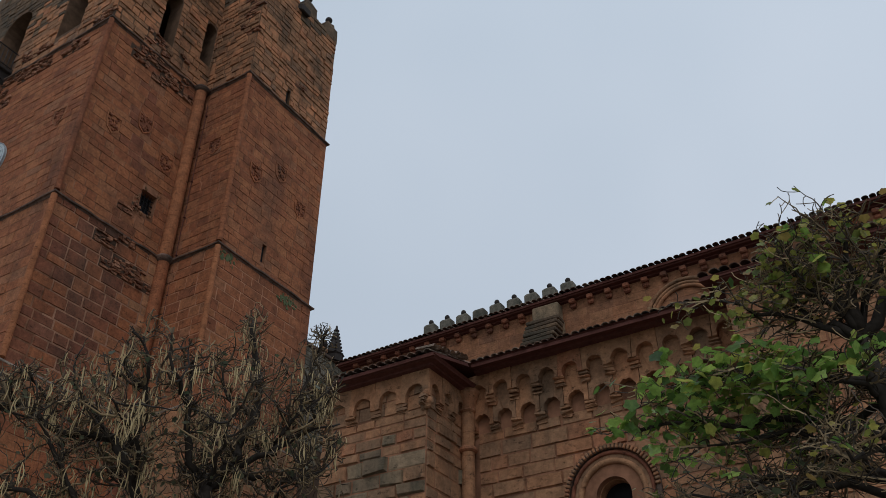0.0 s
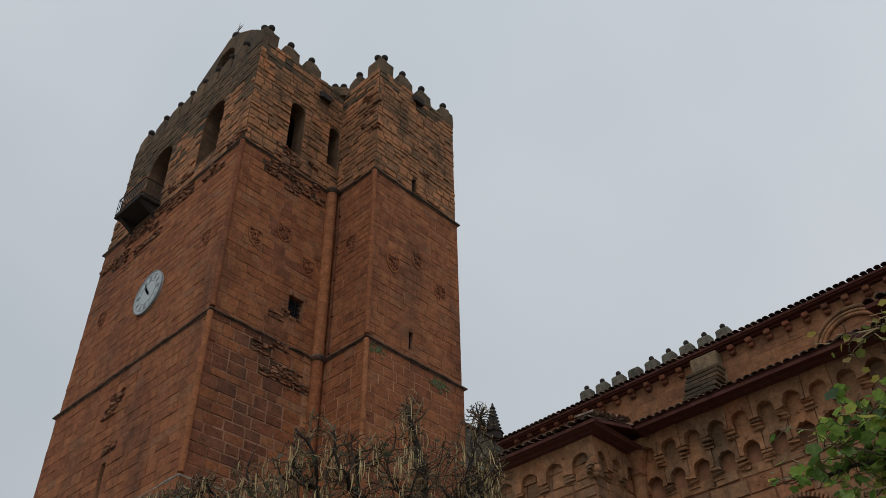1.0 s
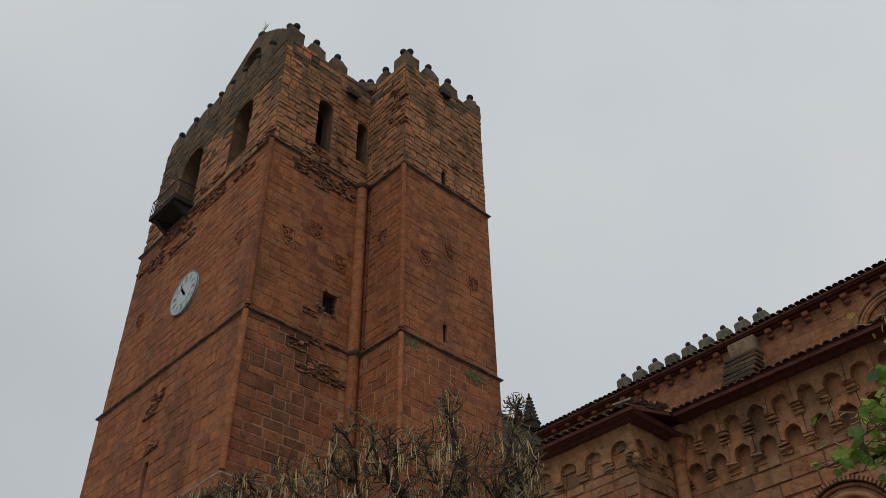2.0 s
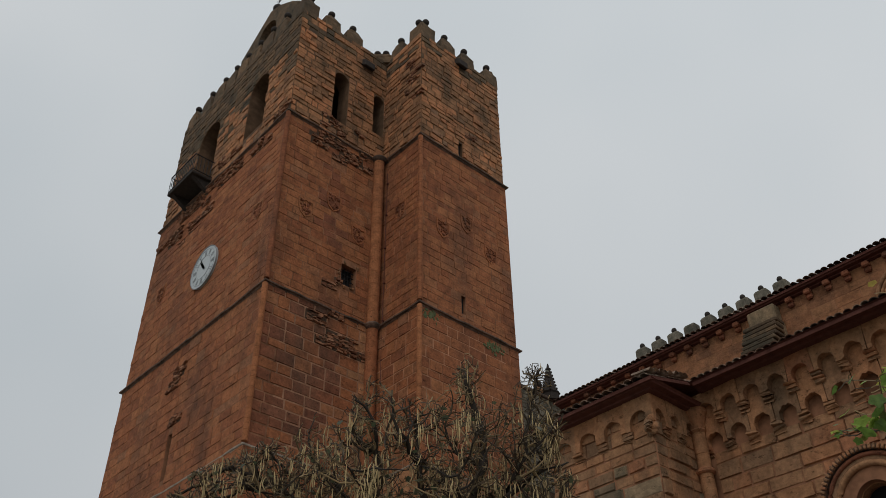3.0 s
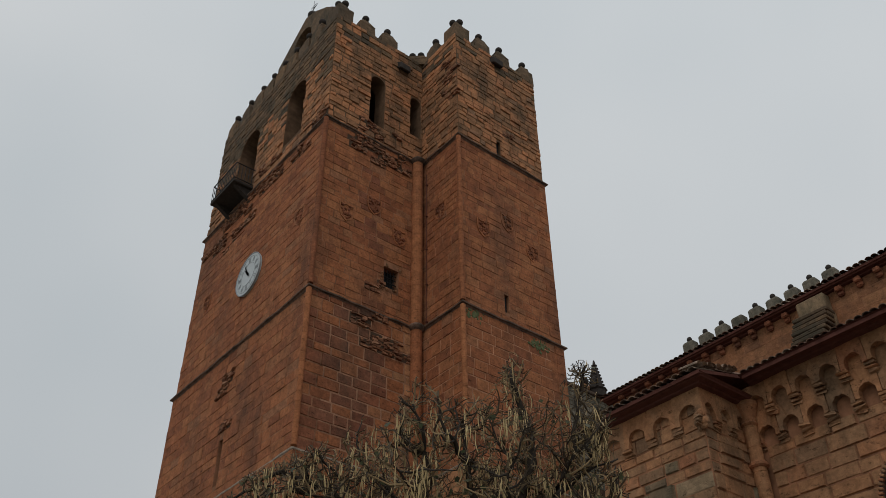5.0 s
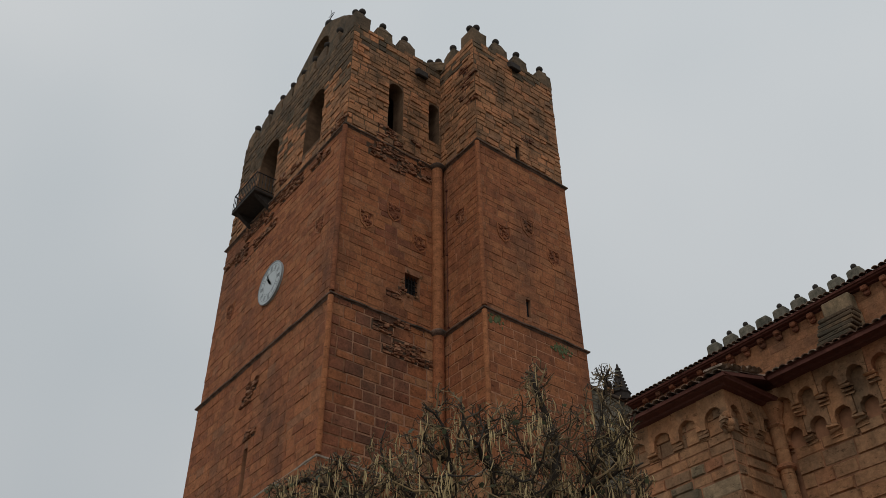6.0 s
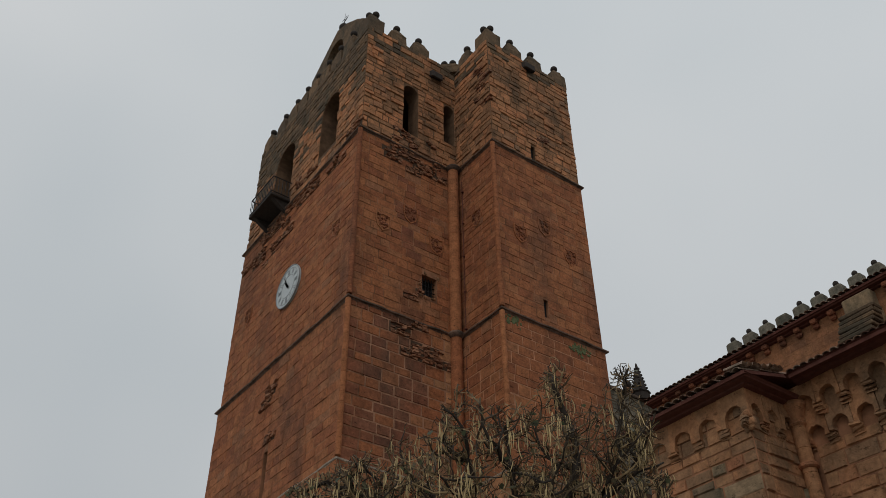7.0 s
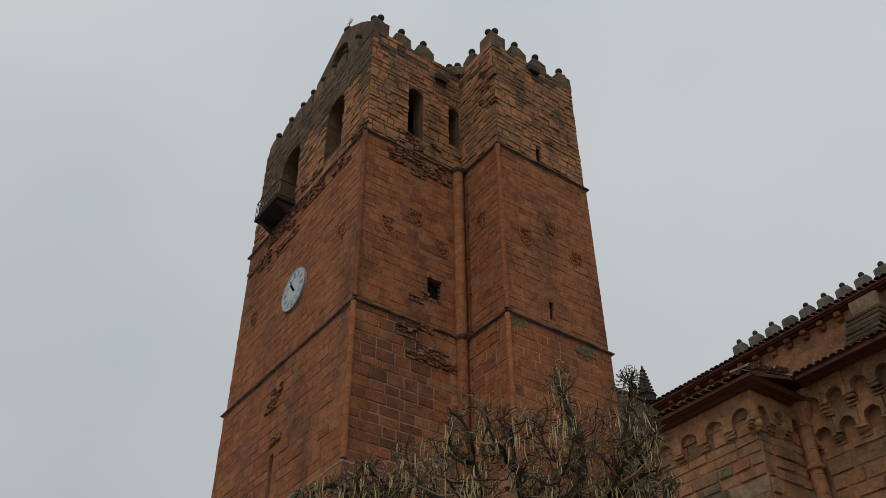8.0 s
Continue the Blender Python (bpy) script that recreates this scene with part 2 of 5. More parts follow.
def pieces(blocks, m, material, parent, name="stone_block", out=0.022, cut=0.018, seed=5, wild=0.6):
    """Each block an object of its own; alike blocks share a mesh."""
    rng = random.Random(seed)
    for u0, u1, v0, v1 in blocks:
        w, h = round((u1 - u0) / 0.06) * 0.06, round((v1 - v0) / 0.02) * 0.02
        key = (w, h, material.name, rng.randrange(2))
        if key not in PIECES:
            me = bpy.data.meshes.new(name)
            me.from_pydata(block_verts(w, h, 1.0 * out, cut, random.Random(str(key))), [], BLOCK_FACES)
            me.materials.append(material)
            PIECES[key] = me
        ob = new(name, PIECES[key])
        ob.parent = parent
        ob.matrix_basis = m @ Matrix.Translation((u0, v0, 0)) @ Matrix.Diagonal(((u1 - u0) / w, (v1 - v0) / h, 1 + rng.uniform(-wild, wild), 1))


def tube(bm, path, radii, sides=6, cap=True):
    """A tapering tube along a list of points."""
    rings = []
    up = Vector((0.13, 0.21, 0.97))
    for i, p in enumerate(path):
        d = (Vector(path[min(i + 1, len(path) - 1)]) - Vector(path[max(i - 1, 0)])).normalized()
        a = d.cross(up if abs(d.dot(up)) < 0.95 else Vector((1, 0, 0))).normalized()
        b = d.cross(a)
        rings.append([bm.verts.new(Vector(p) + radii[i] * (math.cos(2 * math.pi * k / sides) * a + math.sin(2 * math.pi * k / sides) * b)) for k in range(sides)])
    for r, s in zip(rings, rings[1:]):
        for k in range(sides):
            bm.faces.new((r[k], r[(k + 1) % sides], s[(k + 1) % sides], s[k]))
    if cap and sides > 2:
        bm.faces.new(rings[0][::-1])
        bm.faces.new(rings[-1])


def turned(bm, profile, centre, sides=12):
    """A turned body round an upright axis; profile: (radius, height)."""
    rings = []
    for r, h in profile:
        rings.append([bm.verts.new((centre[0] + r * math.cos(2 * math.pi * k / sides), centre[1] + r * math.sin(2 * math.pi * k / sides), centre[2] + h)) for k in range(sides)])
    for r, s in zip(rings, rings[1:]):
        for k in range(sides):
            bm.faces.new((r[k], r[(k + 1) % sides], s[(k + 1) % sides], s[k]))
    bm.faces.new(rings[0][::-1])
    bm.faces.new(rings[-1])


def ledge(bm, corners, profile, closed=False, wobble=0.0, seed=1):
    """A moulding swept along plan corners (left side is the wall); profile: (out, up)."""
    rng = random.Random(seed)
    pts = [Vector((x, y)) for x, y in corners]
    dense = []
    for i in range(len(pts) - (0 if closed else 1)):
        a, b = pts[i], pts[(i + 1) % len(pts)]
        k = max(1, int((b - a).length / 0.6)) if wobble else 1
        dense += [(a + (b - a) * j / k, j == 0) for j in range(k)]
    if not closed:
        dense.append((pts[-1], True))
    n = len(dense)
    rings = []
    for i in range(n):
        p = dense[i][0]
        q = dense[(i - 1) % n][0] if closed or i > 0 else None
        s = dense[(i + 1) % n][0] if closed or i < n - 1 else None
        d0 = (p - q).normalized() if q is not None else (s - p).normalized()
        d1 = (s - p).normalized() if s is not None else d0
        n0, n1 = Vector((d0.y, -d0.x)), Vector((d1.y, -d1.x))
        nn = (n0 + n1) / max(0.3, 1 + n0.dot(n1))
        w = rng.uniform(-wobble, wobble)
        rings.append([bm.verts.new((p.x + nn.x * (o + (w if o > 0.02 else 0)), p.y + nn.y * (o + (w if o > 0.02 else 0)), z + w * 0.5)) for o, z in profile])
    k = len(profile)
    for i in range(n if closed else n - 1):
        r, s = rings[i], rings[(i + 1) % n]
        for j in range(k):
            bm.faces.new((r[j], r[(j + 1) % k], s[(j + 1) % k], s[j]))
    if not closed:
        bm.faces.new(rings[0])
        bm.faces.new(rings[-1][::-1])


def setting(ob, label, category):
    return tagged(ob, label, category, kind="structure")


# ---- ground ----
bm = bmesh.new()
box(bm, (-1500, -1500, -0.4), (1500, 1500, 0.0))
setting(part("ground", bm, GROUND), "pale trodden gravel ground round the church", "ground")

# ---- bell tower ----
XA, XT, XL = -26.63, -23.71, -39.13
YA, YT, YE = 14.85, 20.55, 26.52
Z0, Z1, Z2, ZC = 15.5, 22.7, 32.6, 40.45
tower = tagged(new("bell_tower"), "tall red sandstone bell tower with stair turret and lichened battlements", "tower")
# stages: base height, top height, how far the walls stand out from the middle stage
STAGES = [(0.0, Z0, 0.16), (Z0, Z1, 0.0), (Z1, Z2, -0.06), (Z2, ZC, -0.12)]
CLOCK_ARCHES = [arch_loop(-31.1, -29.3, 33.9, 38.0), arch_loop(-36.3, -34.2, 33.4, 38.2)]
SIDE_ARCHES = [arch_loop(17.32, 18.22, 33.9, 37.4, 12), arch_loop(19.88, 20.56, 34.6, 37.4, 12)]
SIDE_WINDOW = rect_loop(18.52, 19.33, 24.35, 25.45)
CLOCK_SLIT = rect_loop(-33.08, -32.72, 16.2, 18.25)
TURRET_SLITS = {2: [rect_loop(23.05, 23.31, 23.3, 24.25)], 3: [rect_loop(23.2, 23.46, 32.85, 33.85)], 1: [rect_loop(23.05, 23.31, 18.6, 20.2)]}
STONES = [(RED, MORTAR_DARK), (RED, MORTAR_DARK), (RED, MORTAR_DARK), (LICHEN, JOINT_LICHEN)]
near_blocks = []
# crumbled places in the facing: wall, stage, along, up, half width, half height, share of blocks lost
DECAY = [("side", 2, 18.0, 32.0, 1.7, 0.8, 0.75), ("side", 2, 18.1, 24.0, 0.45, 0.6, 0.7), ("side", 2, 16.8, 25.0, 0.45, 0.35, 0.7),
         ("side", 1, 18.6, 21.7, 1.5, 0.9, 0.6), ("clock", 2, -31.5, 32.2, 5.0, 0.45, 0.6), ("clock", 2, -36.0, 31.2, 2.8, 1.2, 0.4),
         ("clock", 1, -33.0, 21.0, 0.8, 0.8, 0.5), ("front", 3, -24.5, 37.0, 0.5, 2.0, 0.6), ("clock", 1, -32.8, 18.5, 0.35, 0.5, 0.5),
         ("side", 3, 17.9, 33.4, 1.4, 0.6, 0.7), ("turret", 3, 24.6, 34.6, 0.8, 0.4, 0.5), ("clock", 3, -28.0, 33.1, 1.6, 0.4, 0.4),
         ("clock", 3, -32.6, 33.4, 1.6, 0.5, 0.5)]


def worn(which, stage, blocks, seed):
    """Parts the sound blocks from those that have fallen out."""
    rng = random.Random(seed)
    keep, lost = [], []
    for b in blocks:
        u, v = (b[0] + b[1]) / 2, (b[2] + b[3]) / 2
        gone = any(w == which and k == stage and ((u - cu) / ru) ** 2 + ((v - cv) / rv) ** 2 < 1 and rng.random() < share
                   for w, k, cu, cv, ru, rv, share in DECAY)
        (lost if gone else keep).append(b)
    return keep, lost


def rubble(blocks, m, parent, seed):
    """The rough core's broken stones where facing blocks are gone, on a bed coloured dark like a shaded recess."""
    if not blocks:
        return
    rng = random.Random(seed)
    # laid flush; its dark colour replaces the shade of a deep hole
    masonry("rubble_bed", blocks, m, MORTAR_OLD_AND_SHADE, parent, 0.006, 0.0, seed, 0.3)
    bm = bmesh.new()
    for u0, u1, v0, v1 in blocks:
        v = v0
        while v < v1 - 0.03:
            h, u = rng.uniform(0.06, 0.15), u0 + rng.uniform(-0.05, 0.1)
            while u < u1 - 0.04:
                w = rng.uniform(0.1, 0.34)
                if rng.random() < 0.72:
                    r = bmesh.ops.create_cube(bm, size=1, matrix=Matrix.Translation((u + w / 2, v + h / 2, 0.0)) @ Matrix.Rotation(rng.gauss(0, 0.08), 4, "Z")
                                              @ Matrix.Diagonal((w * 0.92, h * 0.8, 2 * rng.uniform(0.02, 0.13), 1)))
                    for q in r["verts"]:
                        q.co += Vector((rng.gauss(0, 0.02), rng.gauss(0, 0.014), rng.gauss(0, 0.015)))
                u += w
            v += h
    bmesh.ops.transform(bm, matrix=m, verts=bm.verts)
    part("rubble_core", bm, CRUMBLED, parent)["kind"] = "stuff"


for i, (za, zb, o) in enumerate(STAGES):
    xa, xt, xl, ya, yt, ye = XA + o, XT + o, XL - o, YA - o, YT - o, YE + o
    mat, joint = STONES[i]
    faces = [
        (SOUTH, ya, xl, xa, CLOCK_ARCHES if i == 3 else [CLOCK_SLIT] if i == 1 else [], "clock"),
        (EAST, xa, ya, yt, SIDE_ARCHES if i == 3 else [SIDE_WINDOW] if i == 2 else [], "side"),
        (SOUTH, yt, xa, xt, [], "front"),
        (EAST, xt, yt, ye, TURRET_SLITS.get(i, []), "turret")]
    for kind, plane, p, q, holes, which in faces:
        m = facing(kind, plane)
        stone_mat, joint_mat = mat, joint
        if i == 1 and which == "side":
            stone_mat, joint_mat = RED_DARK, MORTAR
        if i == 1 and which in ("front", "turret"):
            joint_mat = MORTAR_MID
        if i == 0 and which in ("front", "turret"):
            stone_mat = OCHRE
        # the walls butt at the corners: the facing walls run through, the side walls stop behind them
        p2 = p + 0.9 if kind is EAST else p
        wall = part("wall", slab(rect_loop(p2 if which != "front" else p - 0.9, q - 0.9 if which == "turret" else q, za, zb), holes, 0.9, m), joint_mat, tower)
        if za < 10:
            laid = courses(p, q, 9.0, zb, holes, high=0.48, lengths=(0.55, 1.15), seed=20 + i)
        else:
            laid = courses(p, q, za, zb, holes, joint=0.05 if i == 1 and which == "side" else 0.034 if i == 1 and which != "clock" else 0.02 if i < 3 else 0.022, high=(0.48, 0.48, 0.38, 0.33)[i], lengths=((0.55, 1.15), (0.55, 1.15), (0.42, 0.95), (0.35, 0.85))[i], seed=31 * i + len(which), lose=0.0)
        laid, lost = worn(which, i, laid, 50 + i)
        rubble(lost, m, wall, 60 + i)
        if i == 1 and which in ("side", "front"):
            near_blocks.append((laid, m, stone_mat, wall))
        else:
            if i == 2 and which == "side":
                pick = random.Random(4)
                dark = [b for b in laid if abs(b[0] + 0.3 - 17.75) < 0.65 and 26.0 < b[2] < 31.6 and pick.random() < 0.6]
                laid = [b for b in laid if b not in dark]
                masonry("stained_stone", dark, m, RED_DARK, wall, out=0.013, cut=0.012)
            if i == 3:
                pick = random.Random(7)
                crust = [b for b in laid if b[2] > (35.2 if which == "clock" else 38.3) + 2.8 * pick.random()]
                laid = [b for b in laid if b not in crust]
                masonry("crusted_stone", crust, m, OLD_STONE, wall, out=0.035, cut=0.024)
            masonry("stone_facing", laid, m, stone_mat, wall, out=0.014 if i < 3 else 0.04, cut=0.013 if i < 3 else 0.026, wild=0.9)
    # plain walls on the sides turned away
    part("wall", slab(rect_loop(-xt, -xl, za, zb), [], 0.9, facing(NORTH, ye)), mat, tower)
    part("wall", slab(rect_loop(-ye + 0.9, -ya - 0.9, za, zb), [], 0.9, facing(WEST, xl)), mat, tower)

PLAN = lambda o: [(XL - o, YA - o), (XA + o, YA - o), (XA + o, YT - o), (XT + o, YT - o), (XT + o, YE + o), (XL - o, YE + o)]
for z, o in ((Z0, 0.0), (Z1, -0.06), (Z2, -0.12)):
    bm = bmesh.new()
    deep = 0.3 if z == Z0 else 0.13
    ledge(bm, PLAN(o), [(-0.05, z - deep), (0.1 if deep > 0.2 else 0.06, z - deep + 0.01), (0.16 if deep > 0.2 else 0.12, z - 0.05), (0.19, z - 0.03), (0.2, z + 0.03), (-0.05, z + 0.12)], True, 0.025, 5)
    part("string_course", bm, TRIM if z > Z0 else PALE_STONE, tower, "weathered stone string course")
for z in (Z2 - 0.4, ZC - 0.45):
    bm = bmesh.new()
    box(bm, (XL + 0.7, YA + 0.7, z), (XA - 0.7, YE - 0.7, z + 0.3))
    part("floor_slab", bm, MORTAR_OLD_AND_SHADE, tower)
    bm = bmesh.new()
    box(bm, (XA - 0.7, YT + 0.7, z), (XT - 0.7, YE - 0.7, z + 0.3))
    part("floor_slab", bm, MORTAR_OLD_AND_SHADE, tower)


def merlon_mesh(w=0.52, d=0.3, shoulder=0.66, top=1.12, seed=2):
    """A block with a worn hipped top and a small neck for the ball."""
    rng = random.Random(seed)
    bm = bmesh.new()
    rings = [(w, d, -0.3), (w, d, shoulder * 0.5), (w * 0.98, d, shoulder - 0.05), (w * 0.93, d * 0.93, shoulder), (w * 0.6, d * 0.72, shoulder + 0.22),
             (0.24, 0.2, top - 0.12), (0.15, 0.14, top - 0.06), (0.1, 0.1, top + 0.02)]
    loops = []
    for a, b, z in rings:
        loops.append([bm.verts.new((x + rng.gauss(0, 0.02), y + rng.gauss(0, 0.015), z + rng.gauss(0, 0.015)))
                      for x, y in ((-a, -b), (0, -b), (a, -b), (a, b), (0, b), (-a, b))])
    for r, s in zip(loops, loops[1:]):
        for k in range(6):
            bm.faces.new((r[k], r[(k + 1) % 6], s[(k + 1) % 6], s[k]))
    bm.faces.new(loops[-1])
    bm.faces.new(loops[0][::-1])
    me = bpy.data.meshes.new("merlon")
    bm.to_mesh(me)
    bm.free()
    return me


def ball_mesh():
    bm = bmesh.new()
    turned(bm, [(0.1, -0.06), (0.08, 0.06)] + [(0.205 * math.sin(a), 0.22 - 0.205 * math.cos(a)) for a in [0.35 + 0.28 * k for k in range(10)]], (0, 0, 0), 14)
    me = bpy.data.meshes.new("ball")
    bm.to_mesh(me)
    bm.free()
    return me


MERLONS, BALL = [merlon_mesh(seed=k) for k in (2, 5, 9)], ball_mesh()
CORNER_MERLON = merlon_mesh(0.5, 0.5, 0.95, 1.55, 4)
PAIR_MERLON = merlon_mesh(0.6, 0.35, 0.3, 0.55, 7)
for me in MERLONS + [CORNER_MERLON, PAIR_MERLON]:
    me.materials.append(OLD_STONE)


def merlon(parent, x, y, z, turn=0, me=None, balls=((0, 0),), up=1.14, tall=1.0):
    me = me or MERLONS[int(abs(x * 7 + y * 3)) % 3]
    ob = part_of("merlon", me, OLD_STONE, parent)
    ob.matrix_basis = Matrix.Translation((x, y, z)) @ Matrix.Rotation(radians(turn), 4, "Z") @ Matrix.Diagonal((1, 1, tall, 1))
    for bx, by in balls:
        b = part_of("ball", BALL, BALL_STONE, ob, "blackened stone ball finial", True)
        b.matrix_basis = Matrix.Translation((bx, by, up)) @ Matrix.Diagonal((1, 1, 1 / tall, 1))


o = -0.42
for x in (-38.45, -36.75, -35.25, -34.0, -32.75, -31.5, -30.2, -28.9):
    merlon(tower, x, YA + 0.43, ZC, tall=1.25)
for y in (16.93, 18.4):
    merlon(tower, XA + o, y, ZC, 90)
merlon(tower, -25.9, YT - o, ZC)
merlon(tower, XA + o, YT - 0.05, ZC + 0.1, 45, PAIR_MERLON, ((-0.24, 0), (0.24, 0)), 0.58)
for y in (22.62, 24.15, 25.95):
    merlon(tower, XT + o, y, ZC, 90)
for x, y in ((XA, YA), (XT, YT)):
    # a corner merlon is square and taller, with two balls
    merlon(tower, x - 0.63, y + 0.63, ZC, 0, CORNER_MERLON, ((-0.14, -0.13), (0.12, 0.13)), 1.5)
for y in (16.6, 18.2, 19.8, 21.4, 23, 24.6, 26):
    merlon(tower, XL - o, y, ZC, 90)
for x in (-37.5, -35.7, -34, -32.2, -30.4, -28.6, -26.8, -25):
    merlon(tower, x, YE + o, ZC)


# shafts and beads on the tower's corners
def shaft(x, y, za, zb, r, every=0.66, seed=1):
    bm = bmesh.new()
    n = max(1, round((zb - za) / every))
    h = (zb - za) / n
    rng = random.Random(seed)
    profile = []
    for k in range(n):
        q = r * (1 + rng.uniform(-0.02, 0.02))
        profile += [(q - 0.01, k * h), (q, k * h + 0.012), (q, (k + 1) * h - 0.012)]
    turned(bm, profile + [(r - 0.01, zb - za)], (x, y, za), 18)
    return bm


for i, (za, zb, o) in enumerate(STAGES):
    if i in (1, 2):
        for x, y in ((XA + o, YA - o), (XT + o, YT - o)):
            part("corner_bead", shaft(x + 0.075, y - 0.075, za + 0.15, zb - 0.15, 0.12, 0.42, i), RED, tower)
    if i < 3:
        part("angle_shaft", shaft(XA + 0.1, YT - 0.3, max(za, 6.0) + 0.15, zb - 0.15, 0.27, 0.7, 3 + i), RED if i else RED_DARK, tower, "round engaged sandstone shaft")
        bm = bmesh.new()
        turned(bm, [(0.27, -0.16), (0.34, -0.1), (0.4, 0.0), (0.4, 0.05), (0.3, 0.16)], (XA + 0.1, YT - 0.3, zb), 16)
        part("shaft_collar", bm, TRIM, tower)


# moss below the turret's string course
MOSS = plain("grey_green_moss", (0.10, 0.115, 0.055), 0.95, 0, 0.6, 5)
rng = random.Random(31)
bm = bmesh.new()
for cy, cz, n, spread in ((21.1, 22.35, 26, 0.4), (25.0, 22.25, 40, 0.5)):
    for k in range(n):
        bmesh.ops.create_icosphere(bm, subdivisions=1, radius=1, matrix=Matrix.Translation((XT + 0.02, cy + rng.gauss(0, spread * 0.6), cz + rng.gauss(0, spread * 0.3)))
                                   @ Matrix.Diagonal((0.025, rng.uniform(0.03, 0.14), rng.uniform(0.03, 0.12), 1)))
part("moss", bm, MOSS, tower, "grey-green moss on damp stone")["kind"] = "stuff"

# a thin conduit runs down beside the angle shaft
bm = bmesh.new()
tube(bm, [(XA + 0.43 + 0.012 * math.sin(k * 1.7), YT - 0.005, 12.0 + 0.68 * k) for k in range(30)], [0.018] * 30, 6)
for k in range(10):
    box(bm, (XA + 0.39, YT - 0.04, 13.0 + 2.0 * k), (XA + 0.49, YT + 0.06, 13.04 + 2.0 * k))
part("conduit", bm, CORNICE, tower, "thin dark conduit beside the angle shaft")


def shield(m, seed=1):
    """A carved shield in low relief: a raised rim, a worn knotted field and a small scroll above it."""
    rng = random.Random(seed)
    rim = [(-0.4, 0.46), (-0.41, 0.0), (-0.3, -0.32), (0, -0.55), (0.3, -0.32), (0.41, 0.0), (0.4, 0.46), (0.2, 0.4), (0, 0.47), (-0.2, 0.4)]
    p = part("carved_panel", slab(rim, [[(0.84 * u, 0.86 * v) for u, v in rim]], 0.06, m @ Matrix.Translation((0, 0, 0.05))), RED, tower, "weathered carved stone shield")
    bm = bmesh.new()
    for k in range(26):
        u, v = rng.uniform(-0.29, 0.29), rng.uniform(-0.36, 0.36)
        if abs(u) > 0.32 - 0.5 * max(0, -v - 0.05):
            continue
        w, h = rng.uniform(0.03, 0.1), rng.uniform(0.03, 0.09)
        r = bmesh.ops.create_icosphere(bm, subdivisions=1, radius=1, matrix=Matrix.Translation((u, v, 0.015)) @ Matrix.Rotation(rng.uniform(0, 3), 4, "Z") @ Matrix.Diagonal((w, h, rng.uniform(0.03, 0.075), 1)))
    bmesh.ops.transform(bm, matrix=m @ Matrix.Translation((0, 0, 0.012)), verts=bm.verts)
    part("relief", bm, RED_DARK, p)["kind"] = "stuff"


for u, v in ((16.35, 27.46), (17.82, 28.57), (19.3, 27.4)):
    shield(facing(EAST, XA - 0.06) @ Matrix.Translation((u, v, 0)), int(u * 10))
for u, v in ((21.97, 27.47), (23.52, 28.54), (25.07, 27.43)):
    shield(facing(EAST, XT - 0.06) @ Matrix.Translation((u, v, 0)), int(u * 10))
shield(facing(SOUTH, YT + 0.06) @ Matrix.Translation((-25.21, 28.74, 0)))
for u in (-28.3, -37.2):
    shield(facing(SOUTH, YA + 0.06) @ Matrix.Translation((u, 27.5, 0)))

# barred window on the tower's side
m = facing(EAST, XA - 0.06)
bm = bmesh.new()
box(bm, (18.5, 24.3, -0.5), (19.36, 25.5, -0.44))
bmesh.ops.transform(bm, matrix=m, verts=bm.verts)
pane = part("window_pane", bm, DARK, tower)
bm = bmesh.new()
for k in range(4):
    box(bm, (18.66 + 0.17 * k, 24.35, -0.2), (18.685 + 0.17 * k, 25.45, -0.175))
for k in range(4):
    box(bm, (18.52, 24.5 + 0.25 * k, -0.21), (19.33, 24.52 + 0.25 * k, -0.165))
bmesh.ops.transform(bm, matrix=m, verts=bm.verts)
part("window_grille", bm, IRON, pane)
rng = random.Random(14)
bm = bmesh.new()
for k in range(16):
    u, v = rng.choice(((18.42, 0), (19.43, 0), (0, 24.28), (0, 25.52)))
    u, v = (u or rng.uniform(18.4, 19.45)) + rng.gauss(0, 0.05), (v or rng.uniform(24.25, 25.5)) + rng.gauss(0, 0.05)
    bmesh.ops.create_icosphere(bm, subdivisions=1, radius=1, matrix=Matrix.Translation((u, v, 0.0)) @ Matrix.Rotation(rng.uniform(0, 3), 4, "Z") @ Matrix.Diagonal((rng.uniform(0.06, 0.16), rng.uniform(0.04, 0.1), rng.uniform(0.04, 0.1), 1)))
bmesh.ops.transform(bm, matrix=m, verts=bm.verts)
part("broken_edge", bm, LICHEN, tower, "crumbled stone edge round the barred window")["kind"] = "stuff"

# dark sheets added inside the arrow slits, standing in for the shade there
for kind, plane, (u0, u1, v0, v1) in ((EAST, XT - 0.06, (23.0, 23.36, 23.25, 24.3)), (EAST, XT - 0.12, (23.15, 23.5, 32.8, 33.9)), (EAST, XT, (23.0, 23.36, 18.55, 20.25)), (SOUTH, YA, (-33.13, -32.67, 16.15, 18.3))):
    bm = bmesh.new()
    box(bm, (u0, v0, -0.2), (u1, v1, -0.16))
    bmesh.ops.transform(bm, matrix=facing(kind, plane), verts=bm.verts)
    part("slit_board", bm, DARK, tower)

